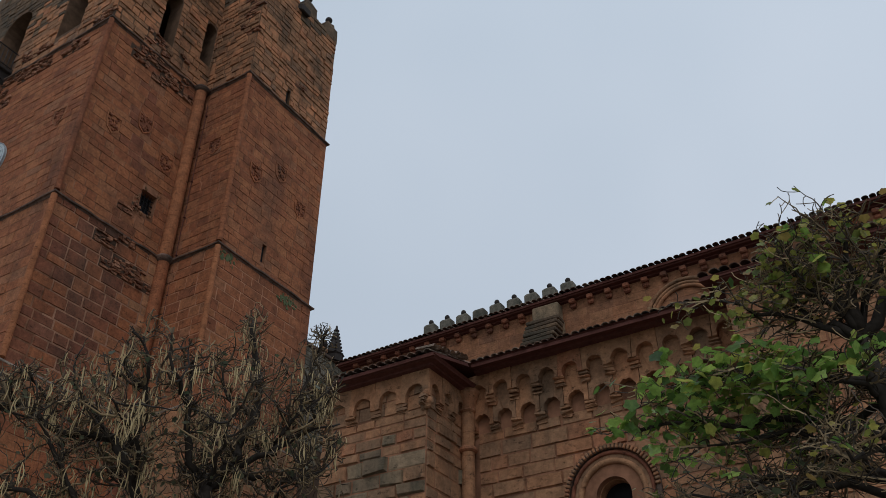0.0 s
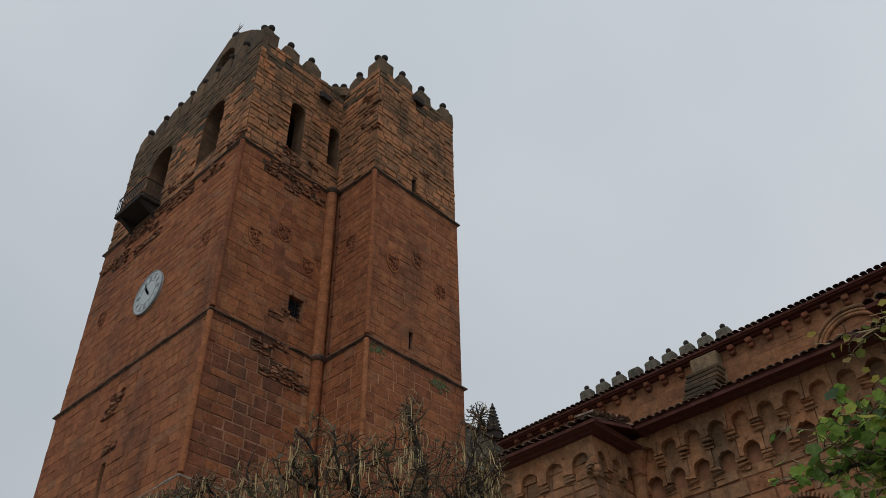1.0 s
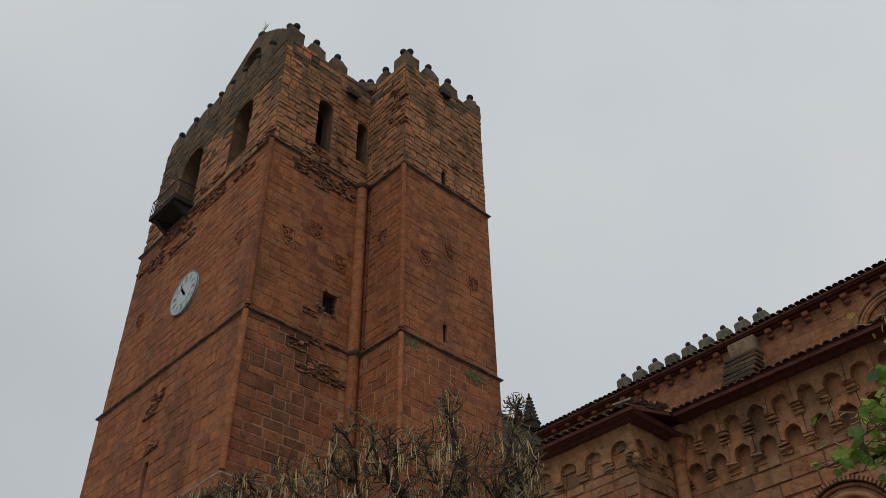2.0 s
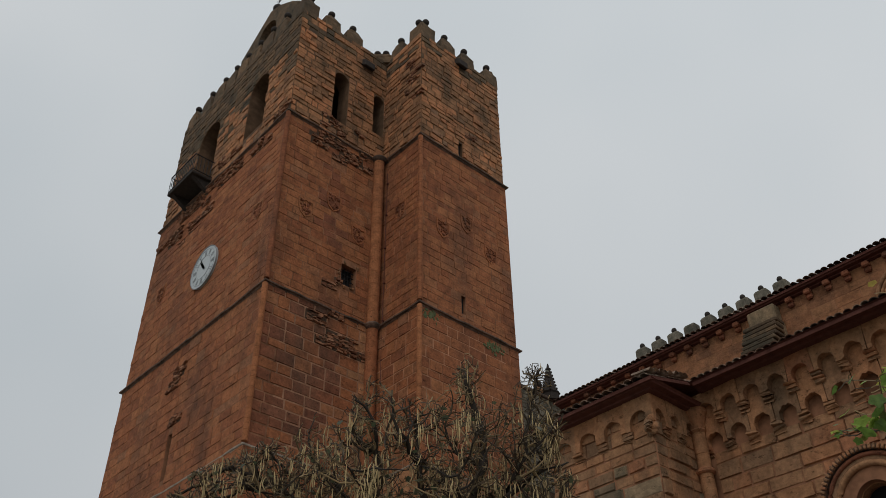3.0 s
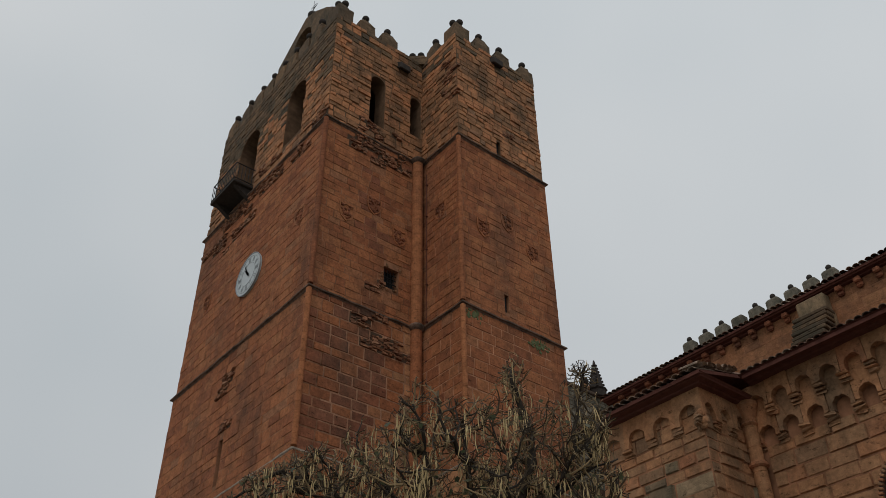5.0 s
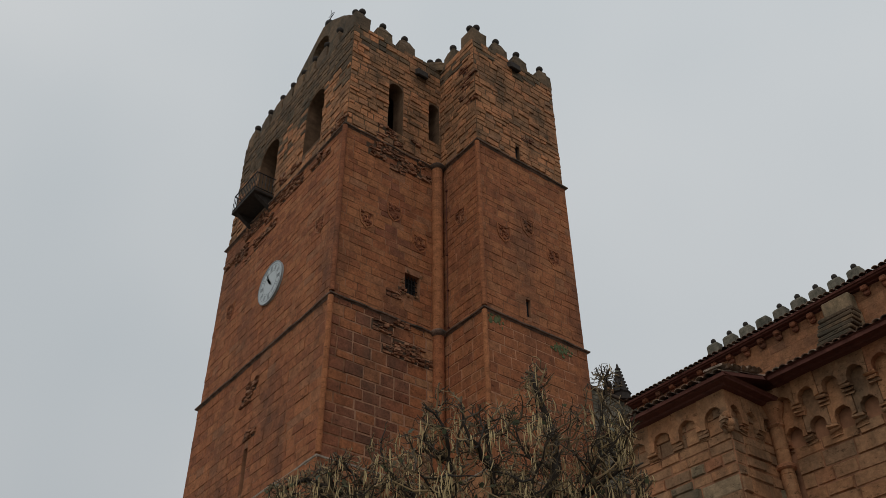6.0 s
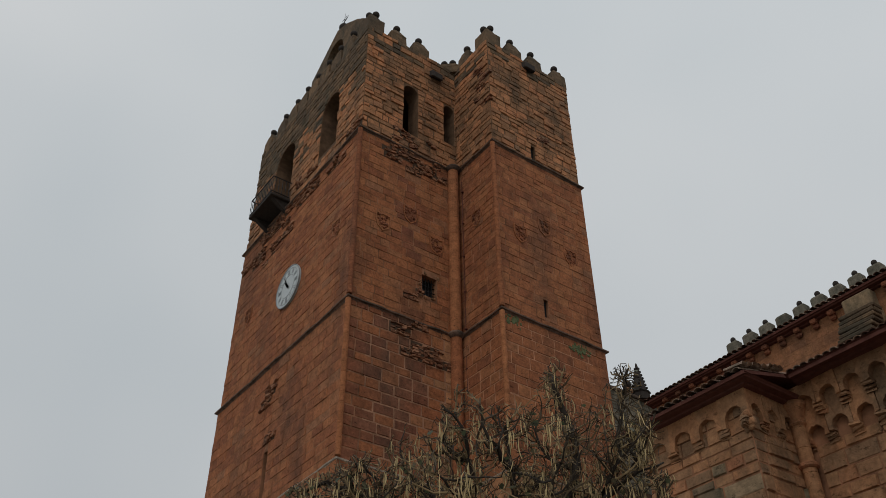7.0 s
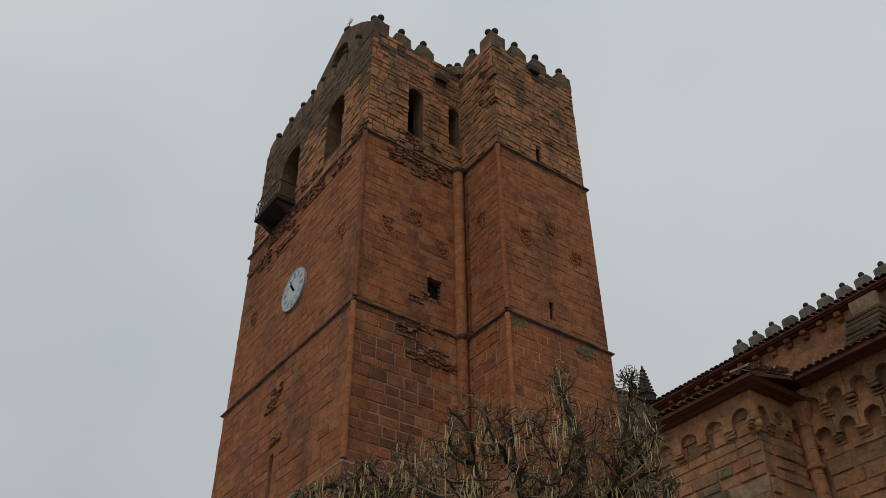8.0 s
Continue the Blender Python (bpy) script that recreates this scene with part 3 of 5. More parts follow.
# stone spouts under the battlements: solid blocks, dark in colour for their shaded hollows
for m in (facing(EAST, XA - 0.12) @ Matrix.Translation((19.3, 39.2, 0)), facing(EAST, XT - 0.12) @ Matrix.Translation((23.5, 40.0, 0))):
    bm = bmesh.new()
    box(bm, (-0.4, -0.22, -0.1), (0.4, 0.26, 0.32), 0.05)
    for v in bm.verts:
        v.co.y -= 0.55 * v.co.z
        v.co.x *= 1 - 0.5 * max(0, v.co.z)
    bmesh.ops.transform(bm, matrix=m, verts=bm.verts)
    part("spout", bm, BALL_STONE, tower, "projecting stone drain spout, its shaded hollow given as a dark block")

# bell gable behind the battlements, with a weathervane
GY = YA + 0.74
gable_shape = [(-34.4, 40.2), (-28.5, 40.2), (-28.5, 43.3), (-29.2, 44.0), (-30.6, 45.0), (-31.6, 45.35), (-34.4, 43.3)]
part("bell_gable", slab(gable_shape, [arch_loop(-32.6, -30.75, 41.6, 44.3)], 0.55, facing(SOUTH, GY)), OLD_STONE, tower, "grey lichened stone bell gable with open arch")
bm = bmesh.new()
tube(bm, [(-34.4, GY + 0.28, 43.3), (-31.6, GY + 0.28, 45.36), (-30.6, GY + 0.28, 45.02), (-29.2, GY + 0.28, 44.02), (-28.5, GY + 0.28, 43.3)], [0.16] * 5, 6)
part("gable_coping", bm, TRIM, tower)
b = part_of("ball", BALL, TRIM, tower, "dark stone ball finial", True)
b.matrix_basis = Matrix.Translation((-31.35, GY + 0.28, 45.25)) @ Matrix.Diagonal((1.5, 1.5, 1.5, 1))
vane = tagged(new("weathervane"), "thin black iron weathervane on the bell gable", "weathervane")
vane.matrix_basis = Matrix.Translation((-31.35, GY + 0.28, 45.75)) @ Matrix.Diagonal((0.8, 0.8, 0.8, 1))
bm = bmesh.new()
tube(bm, [(0, 0, 0), (0, 0, 1.5)], [0.03, 0.015], 6)
part("rod", bm, IRON, vane)
bm = bmesh.new()
tube(bm, [(-0.35, 0, 0.9), (0.35, 0, 0.9)], [0.016, 0.016], 6)
part("cross_bar", bm, IRON, vane)
bm = bmesh.new()
f = bm.faces.new([bm.verts.new((x, 0.008, z)) for x, z in ((-0.3, 0.62), (0.1, 0.5), (0.45, 0.58), (0.6, 0.8), (0.35, 0.72), (0.05, 0.74))])
bmesh.ops.solidify(bm, geom=[f], thickness=0.016)
part("vane_plate", bm, IRON, vane)

# clock
clock = tagged(new("clock"), "round white tower clock with black hour marks and pointers", "clock")
clock.matrix_basis = facing(SOUTH, YA + 0.06) @ Matrix.Translation((-32.62, 26.68, 0))
CR = 1.13
bm = bmesh.new()
bmesh.ops.create_cone(bm, cap_ends=True, segments=48, radius1=CR, radius2=CR, depth=0.1, matrix=Matrix.Translation((0, 0, 0.06)))
part("dial", bm, WHITE, clock)
bm = bmesh.new()
ring = [(CR * math.cos(a), CR * math.sin(a), 0.11) for a in [2 * math.pi * k / 48 for k in range(49)]]
tube(bm, ring, [0.03] * 49, 6, False)
part("rim", bm, GREY, clock)
for r, t in ((0.98, 0.012), (0.62, 0.012)):
    bm = bmesh.new()
    tube(bm, [(r * math.cos(a), r * math.sin(a), 0.112) for a in [2 * math.pi * k / 48 for k in range(49)]], [t] * 49, 4, False)
    part("dial_ring", bm, GREY, clock)
for k in range(12):
    a = math.pi / 2 - 2 * math.pi * k / 12
    bm = bmesh.new()
    for d in ((-0.05, 0.05) if k % 3 else (-0.07, 0, 0.07)):
        box(bm, (0.68, d - 0.015, 0.112), (0.93, d + 0.015, 0.124))
    bmesh.ops.transform(bm, matrix=Matrix.Rotation(a, 4, "Z"), verts=bm.verts)
    part("hour_mark", bm, GREY, clock)
for ang, ln, w in ((122, 0.85, 0.05), (132, 0.55, 0.075)):
    bm = bmesh.new()
    f = bm.faces.new([bm.verts.new(p) for p in ((-0.22, -w * 0.5, 0.14), (0, -w, 0.14), (ln, -0.012, 0.14), (ln, 0.012, 0.14), (0, w, 0.14), (-0.22, w * 0.5, 0.14))])
    bmesh.ops.solidify(bm, geom=[f], thickness=0.015)
    bmesh.ops.transform(bm, matrix=Matrix.Rotation(radians(ang), 4, "Z"), verts=bm.verts)
    part("pointer", bm, BLACK, clock)

# iron balcony under a belfry opening
balcony = tagged(new("balcony"), "small dark balcony with wrought iron railing on the tower", "balcony")
bx0, bx1, by0, by1, bz = -36.55, -33.9, 13.8, YA + 0.12, 33.2
bm = bmesh.new()
box(bm, (bx0, by0, bz - 0.18), (bx1, by1, bz), 0.03)
part("platform", bm, BALL_STONE, balcony)
for x in (bx0 + 0.3, bx1 - 0.3):
    bm = bmesh.new()
    vs = [bm.verts.new((xx, y, z)) for xx in (x - 0.12, x + 0.12) for y, z in ((by1, bz - 0.18), (by0 + 0.15, bz - 0.18), (by1, bz - 0.85))]
    for f in ((0, 1, 2), (5, 4, 3), (0, 3, 4, 1), (1, 4, 5, 2), (2, 5, 3, 0)):
        bm.faces.new([vs[k] for k in f])
    part("bracket", bm, BALL_STONE, balcony)
for z in (bz + 0.08, bz + 1.12):
    bm = bmesh.new()
    tube(bm, [(bx0 + 0.03, by1, z), (bx0 + 0.03, by0 + 0.03, z)], [0.03] * 2, 6)
    tube(bm, [(bx0 + 0.03, by0 + 0.03, z), (bx1 - 0.03, by0 + 0.03, z)], [0.03] * 2, 6)
    tube(bm, [(bx1 - 0.03, by0 + 0.03, z), (bx1 - 0.03, by1, z)], [0.03] * 2, 6)
    part("rail", bm, IRON, balcony)
posts = [(bx0 + 0.03 + k * 0.2, by0 + 0.03) for k in range(14)] + [(x, by0 + 0.2 + 0.2 * k) for k in range(5) for x in (bx0 + 0.03, bx1 - 0.03)]
bm = bmesh.new()
tube(bm, [(0, 0, 0), (0, 0, 0.45), (0, 0, 0.55), (0, 0, 0.65), (0, 0, 1.12)], [0.016, 0.016, 0.034, 0.016, 0.016], 5)
me = bpy.data.meshes.new("baluster")
bm.to_mesh(me)
bm.free()
for x, y in posts:
    part_of("baluster", me, IRON, balcony).matrix_basis = Matrix.Translation((x, y, bz))

# ---- the far twin tower and the front between the towers ----
twin = tagged(new("far_tower"), "distant matching sandstone tower with battlements behind the nave roof", "tower")
TY = 56.5
for kind, plane, p, q in ((SOUTH, TY, -39.0, -23.7), (EAST, -23.7, TY + 0.9, 68.0), (NORTH, 68.0, 23.7, 39.0), (WEST, -39.0, -67.1, -TY - 0.9)):
    part("wall", slab(rect_loop(p, q, 0, 39.4), [], 0.9, facing(kind, plane)), LICHEN, twin)
bm = bmesh.new()
box(bm, (-38.1, TY + 0.9, 38.8), (-24.6, 67.1, 39.1))
part("floor_slab", bm, MORTAR_OLD_AND_SHADE, twin)
bm = bmesh.new()
loops = [[bm.verts.new((x * a, y * b, z)) for x, y in ((-1, -1), (1, -1), (1, 1), (-1, 1))]
         for a, b, z in ((0.5, 0.32, -0.2), (0.5, 0.32, 0.8), (0.47, 0.3, 0.86), (0.34, 0.26, 0.95), (0.14, 0.14, 1.0))]
for r, t in zip(loops, loops[1:]):
    for k in range(4):
        bm.faces.new((r[k], r[(k + 1) % 4], t[(k + 1) % 4], t[k]))
bm.faces.new(loops[-1])
far_merlon = bpy.data.meshes.new("merlon")
bm.to_mesh(far_merlon)
bm.free()
for k in range(9):
    ob = part_of("merlon", far_merlon, FAR_STONE, twin)
    ob.matrix_basis = Matrix.Translation((-36.77 + 1.63 * k, TY + 0.35, 39.6)) @ Matrix.Diagonal((1.12, 1, 1.2, 1))
    if k != 3:
        part_of("ball", BALL, BALL_STONE, ob, "", True).matrix_basis = Matrix.Translation((0, 0, 0.96))
front = setting(new("wall_west_front"), "grey sandstone front wall between the two towers with ball finials", "wall")
w = part("wall", slab(rect_loop(26.0, 57.0, 0, 30.8), [], 1.2, facing(EAST, -36.0)), MORTAR_OLD_AND_SHADE, front)
masonry("stone_facing", courses(26.3, 50.0, 24.0, 30.8, [], seed=8), facing(EAST, -36.0), FAR_STONE, w)
bm = bmesh.new()
box(bm, (-36.35, 26.8, 30.8), (-35.85, 56.4, 31.05), 0.05)
part("coping", bm, TRIM, front)
for y, h in ((38.6, 31.4), (42.05, 31.4), (46.8, 32.5)):
    bm = bmesh.new()
    box(bm, (-36.4, y - 0.3, 31.05), (-35.8, y + 0.3, h), 0.06)
    p = part("pedestal", bm, LICHEN, front)
    b = part_of("ball", BALL, BALL_STONE, p, "", True)
    b.matrix_basis = Matrix.Translation((-36.1, y, h)) @ Matrix.Diagonal((1.6, 1.6, 1.6, 1))
bm = bmesh.new()
turned(bm, [(0.62, 0), (0.62, 0.5), (0.72, 0.6), (0.5, 0.7), (0.06, 2.95), (0.0001, 3.05)], (-36.1, 43.38, 30.85), 8)
for k in range(8):
    r = 0.52 * (1 - k / 9)
    for a in range(4):
        c = Vector((-36.1 + r * math.cos(a * math.pi / 2 + 0.78), 43.38 + r * math.sin(a * math.pi / 2 + 0.78), 31.6 + 0.26 * k))
        bmesh.ops.create_icosphere(bm, subdivisions=1, radius=0.11, matrix=Matrix.Translation(c))
part("pinnacle", bm, BALL_STONE, front, "dark crocketed stone pinnacle")

# ---- church: aisle, clerestory, roofs ----
YW, YU, YP = 18.55, 18.15, 18.35
EAVE_Y, EAVE_Z = 17.6, 12.28


def tiled(name, x0, x1, ya, za, yb, zb, label, pitch=0.23):
    """A roof of barrel tiles running from the eave (ya, za) up to (yb, zb), and its bed."""
    roof = setting(new(name), label, "roof")
    bm = bmesh.new()
    vs = [bm.verts.new(p) for p in ((x0, ya + 0.06, za - 0.03), (x1, ya + 0.06, za - 0.03), (x1, yb, zb - 0.03), (x0, yb, zb - 0.03),
                                    (x0, ya + 0.06, za - 0.12), (x1, ya + 0.06, za - 0.12), (x1, yb, zb - 0.12), (x0, yb, zb - 0.12))]
    for f in ((0, 1, 2, 3), (7, 6, 5, 4), (0, 4, 5, 1), (1, 5, 6, 2), (2, 6, 7, 3), (3, 7, 4, 0)):
        bm.faces.new([vs[k] for k in f])
    part("roof_bed", bm, CORNICE, roof)
    length = math.hypot(yb - ya, zb - za)
    slope = math.atan2(zb - za, yb - ya)
    rng = random.Random(len(name) + 7)
    meshes = []
    for v in range(3):
        bm = bmesh.new()
        n = 7
        rows = []
        for y, r in ((0, 0.5 * pitch * 0.93), (0.5, 0.5 * pitch * 0.78)):
            outer = [bm.verts.new((r * math.cos(math.pi * k / n), y, 0.65 * r * math.sin(math.pi * k / n))) for k in range(n + 1)]
            inner = [bm.verts.new(((r - 0.016) * math.cos(math.pi * k / n), y, 0.65 * (r - 0.024) * math.sin(math.pi * k / n))) for k in range(n + 1)]
            rows.append((outer, inner))
        for k in range(n):
            bm.faces.new((rows[0][0][k], rows[0][0][k + 1], rows[1][0][k + 1], rows[1][0][k]))
            bm.faces.new((rows[0][1][k + 1], rows[0][1][k], rows[1][1][k], rows[1][1][k + 1]))
            bm.faces.new((rows[0][0][k + 1], rows[0][0][k], rows[0][1][k], rows[0][1][k + 1]))
        me = bpy.data.meshes.new("roof_tile")
        bm.to_mesh(me)
        bm.free()
        me.materials.append(TILE)
        meshes.append(me)
    n = int((x1 - x0) / pitch)
    count = 0
    rest = bmesh.new()
    up = Matrix.Rotation(slope, 4, "X")
    for row in range(min(3, max(1, int(length / 0.42)))):
        for k in range(n):
            d = row * 0.42 - 0.02 + rng.uniform(-0.025, 0.025)
            m = Matrix.Translation((x0 + (k + 0.5) * pitch + rng.uniform(-0.015, 0.015), ya + d * math.cos(slope), za + d * math.sin(slope) + 0.012 * row)) @ up @ Matrix.Rotation(rng.uniform(-0.05, 0.05), 4, "Z")
            if count < 300 and row < 2:
                ob = part_of("roof_tile", meshes[k % 3], TILE, roof)
                ob.matrix_basis = m
                count += 1
            else:
                mark = len(rest.verts)
                rest.from_mesh(meshes[k % 3])
                rest.verts.ensure_lookup_table()
                bmesh.ops.transform(rest, matrix=m, verts=rest.verts[mark:])
    if rest.verts:
        ob = part("tile_course", rest, TILE, roof)
        ob["kind"] = "stuff"
    # the rest of the slope, out of sight from below
    bm = bmesh.new()
    d = 1.26
    cols = int((x1 - x0) / pitch) * 4
    for a, b in ((d, length),):
        for k in range(cols):
            q = lambda kk: (x0 + kk * pitch / 4, 0.5 * pitch * abs(math.sin(math.pi * kk / 4)))
            (xa_, ha), (xb_, hb) = q(k), q(k + 1)
            vs = [bm.verts.new((x, ya + s * math.cos(slope), za + s * math.sin(slope) + h)) for x, h, s in ((xa_, ha, a), (xb_, hb, a), (xb_, hb, b), (xa_, ha, b))]
            bm.faces.new(vs)
    bmesh.ops.remove_doubles(bm, verts=bm.verts[:], dist=0.0005)
    part("tile_field", bm, TILE, roof)["kind"] = "stuff"
    return roof


WINDOW = (-7.08, 8.57)   # centre of the round-headed window's arch
WIN_R = 0.42
aisle_hole = arch_loop(WINDOW[0] - WIN_R, WINDOW[0] + WIN_R, 4.6, WINDOW[1] + WIN_R, 20)
m = facing(SOUTH, YW)
aisle = setting(part("wall_aisle", slab(rect_loop(-14.0, 14.0, 0, 12.1), [aisle_hole], 0.9, m), MORTAR_DARK), "ochre and red sandstone ashlar aisle wall", "wall")
clear_hole = arch_loop(-7.45, -6.15, 14.6, 17.7, 20)
CLEAR_STONE = stone("warm_sandstone", [(0.0, (0.25, 0.12, 0.065)), (0.5, (0.32, 0.145, 0.07)), (1.0, (0.35, 0.17, 0.085))], (0.17, 0.09, 0.055), (0.5, 0.7), stain_scale=0.7)
clerestory = setting(part("wall_clerestory", slab(rect_loop(-21.3, 14.0, 0, 19.0), [clear_hole], 0.8, facing(SOUTH, 26.45)), MORTAR_DARK), "ochre ashlar clerestory wall", "wall")
masonry("stone_facing", courses(-21.3, 14.0, 12.0, 19.0, [clear_hole], high=0.4, seed=77), facing(SOUTH, 26.45), CLEAR_STONE, clerestory, 0.007, 0.006)
nave_roof = tiled("roof_clerestory", -21.6, 14.0, 26.0, 19.22, 33.0, 21.6, "brown clay barrel tile roof of the clerestory")
tiled("roof_aisle", -10.2, 14.0, EAVE_Y, EAVE_Z, 26.4, 15.2, "brown clay barrel tile lean-to roof of the aisle", 0.2)

# projecting block beside the aisle
BX0, BX1, BY = -14.0, -10.85, 16.65
block = setting(new("wall_projection"), "projecting ochre ashlar bay with corbelled arches", "wall")
for kind, plane, p, q in ((SOUTH, BY, BX0, BX1), (EAST, BX1, BY, YW)):
    m = facing(kind, plane)
    w = part("wall", slab(rect_loop(p + (0.6 if kind is EAST else 0), q, 0, 11.7), [], 0.6, m), MORTAR_DARK, block)
    laid = courses(p, q, 6.0, 10.6, [], high=0.34, lengths=(0.4, 0.95), joint=0.018, seed=40 + len(block.children))
    pick = random.Random(8)
    grey = [pick.random() < ((0.75 if b[2] < 9.7 else 0.15) if kind is SOUTH else 0.1) for b in laid]
    for flag, mat in ((False, OCHRE), (True, WEATHERED)):
        pieces([b for b, g in zip(laid, grey) if g is flag], m, mat, w, out=0.05 if flag else 0.035, cut=0.034 if flag else 0.024, seed=6 + flag, wild=0.85)
part("wall", slab(rect_loop(-26.4, -BY - 0.6, 0, 11.7), [], 0.6, facing(WEST, BX0)), OCHRE, block)
tiled("roof_projection", -14.3, -10.35, 16.05, 11.98, 26.4, 14.6, "brown clay barrel tile roof of the projecting bay")

# half-round tiles set crosswise along the bay's verge
bm = bmesh.new()
r = 0.105
a = [bm.verts.new((0.0, r * math.cos(math.pi * k / 7), r * math.sin(math.pi * k / 7))) for k in range(8)]
b = [bm.verts.new((-0.55, 0.8 * r * math.cos(math.pi * k / 7), 0.8 * r * math.sin(math.pi * k / 7) + 0.06)) for k in range(8)]
for k in range(7):
    bm.faces.new((a[k], a[k + 1], b[k + 1], b[k]))
bmesh.ops.solidify(bm, geom=bm.faces[:], thickness=0.016)
verge_me = bpy.data.meshes.new("roof_tile")
bm.to_mesh(verge_me)
bm.free()
PALE_TILE = stone("pale_clay_tile", [(0.0, (0.26, 0.18, 0.13)), (1.0, (0.40, 0.30, 0.23))], (0.14, 0.12, 0.09), (0.5, 0.7), stain_scale=1.8)
rng = random.Random(3)
for k in range(8):
    part_of("roof_tile", verge_me, PALE_TILE, bpy.data.objects["roof_projection"]).matrix_basis = (
        Matrix.Translation((-10.28 + rng.uniform(-0.03, 0.03), 16.15 + 0.2 * k, 12.06 + 0.05 * k)) @ Matrix.Rotation(rng.uniform(-0.06, 0.06), 4, "Z"))


# cornices under the eaves
def cornice(corners, z0, z1, out, label):
    bm = bmesh.new()
    ledge(bm, corners, [(-0.02, z0), (out * 0.3, z0 + 0.02), (out * 0.36, z0 + 0.06), (out * 0.8, z0 + 0.07), (out * 0.86, z1 - 0.04), (out, z1), (-0.02, z1)])
    return setting(part("trim_cornice", bm, CORNICE), label, "cornice")


cornice([(-10.3, YU), (-3.5, YU)], 12.17, 12.3, 0.5, "dark red moulded cornice under the aisle eave")
cornice([(BX0 - 0.1, BY - 0.14), (BX1 + 0.14, BY - 0.14), (BX1 + 0.14, YU)], 11.78, 11.92, 0.38, "dark red moulded cornice under the bay eave")
nave_cornice = cornice([(-21.5, 26.43), (14.0, 26.43)], 18.98, 19.14, 0.36, "dark red moulded cornice under the clerestory eave")

# the old eave sinks a little towards the tower
for ob in (nave_roof, nave_cornice):
    ob.matrix_basis = Matrix.Translation((-9, 0, 19.3)) @ Matrix.Rotation(radians(-0.55), 4, "Y") @ Matrix.Translation((9, 0, -19.3))


def arch_unit(pitch, wide, crown, leg, top, thick, n=8):
    """One bay of a corbel table: an arch between two half legs."""
    r = wide / 2
    loop = [(-pitch / 2 + 0.004, top), (-pitch / 2 + 0.004, leg), (-r, leg)]
    loop += [(-r * math.cos(math.pi * k / n), crown - r + r * math.sin(math.pi * k / n)) for k in range(n + 1)]
    loop += [(r, leg), (pitch / 2 - 0.004, leg), (pitch / 2 - 0.004, top)]
    bm = slab(loop, [], thick, Matrix.Identity(4))
    me = bpy.data.meshes.new("corbel_arch")
    bmesh.ops.recalc_face_normals(bm, faces=bm.faces[:])
    bm.to_mesh(me)
    bm.free()
    return me


def corbel_unit(w, high, out):
    """A stepped corbel with three rolls, its top at up = 0."""
    bm = bmesh.new()
    for k in range(3):
        o = out * (1 - 0.3 * k)
        z1 = -high * k / 3
        pts = [(-0.02, z1), (o * 0.94, z1), (o, z1 - high / 6), (o * 0.9, z1 - high / 3 + 0.008), (-0.02, z1 - high / 3 + 0.008)]
        a = [bm.verts.new((-w / 2, z, o_)) for o_, z in pts]
        b = [bm.verts.new((w / 2, z, o_)) for o_, z in pts]
        for i in range(5):
            bm.faces.new((a[i], a[(i + 1) % 5], b[(i + 1) % 5], b[i]))
        bm.faces.new(a[::-1])
        bm.faces.new(b)
    bmesh.ops.recalc_face_normals(bm, faces=bm.faces[:])
    me = bpy.data.meshes.new("corbel")
    bm.to_mesh(me)
    bm.free()
    return me


def corbel_table(parent, kind, plane, first, count, pitch, wide, crown, leg, top, thick, seed):
    m = facing(kind, plane)
    rng = random.Random(seed)
    arches = [arch_unit(pitch, wide, crown, leg, top, thick) for k in range(3)]
    corbels = [corbel_unit(pitch - wide + 0.02, rng.uniform(0.2, 0.27), thick * rng.uniform(0.85, 1.05)) for k in range(5)]
    for me, amount in [(me, 0.011) for me in arches] + [(me, 0.018) for me in corbels]:
        for v in me.vertices:
            v.co += Vector((rng.gauss(0, amount), rng.gauss(0, amount), rng.gauss(0, amount)))
    for k in range(count):
        u = first + pitch * k
        part_of("corbel_arch", arches[k % 3], OCHRE, parent).matrix_basis = m @ Matrix.Translation((u, 0, rng.uniform(-0.012, 0.008)))
        c = part_of("corbel", rng.choice(corbels), OCHRE, parent)
        c.matrix_basis = m @ Matrix.Translation((u - pitch / 2, leg - 0.005, -thick + rng.uniform(-0.03, 0.0))) @ Matrix.Rotation(rng.uniform(-0.03, 0.03), 4, "Z")


corbel_table(aisle, SOUTH, YU, -10.29, 11, 0.639, 0.41, 11.9, 11.58, 12.2, 0.2, 1)
corbel_table(aisle, SOUTH, YP, -10.31, 11, 0.65, 0.41, 11.2, 10.89, 12.1, 0.2, 2)
corbel_table(block, SOUTH, BY - 0.14, -13.5, 4, 0.79, 0.52, 11.46, 11.04, 11.84, 0.15, 3)
corbel_table(block, EAST, BX1 + 0.14, 16.82, 3, 0.6, 0.36, 11.46, 11.06, 11.84, 0.15, 4)
for mm, p, q in ((facing(SOUTH, BY), BX0, BX1), (facing(EAST, BX1), BY, YW)):
    masonry("stone_facing", courses(p, q, 10.6, 11.78, [], seed=91), mm, OCHRE, block)

# a weathered carved block under the bay's corner
rng = random.Random(17)
bm = bmesh.new()
for k in range(14):
    bmesh.ops.create_icosphere(bm, subdivisions=2, radius=1, matrix=Matrix.Translation((BX1 + 0.02 + rng.gauss(0, 0.05), BY - 0.05 + rng.gauss(0, 0.04), 11.04 + rng.gauss(0, 0.1)))
                               @ Matrix.Diagonal((rng.uniform(0.07, 0.13), rng.uniform(0.06, 0.1), rng.uniform(0.08, 0.15), 1)))
part("carved_corbel", bm, OCHRE, block, "lumpy weathered carved corner corbel")["kind"] = "stuff"

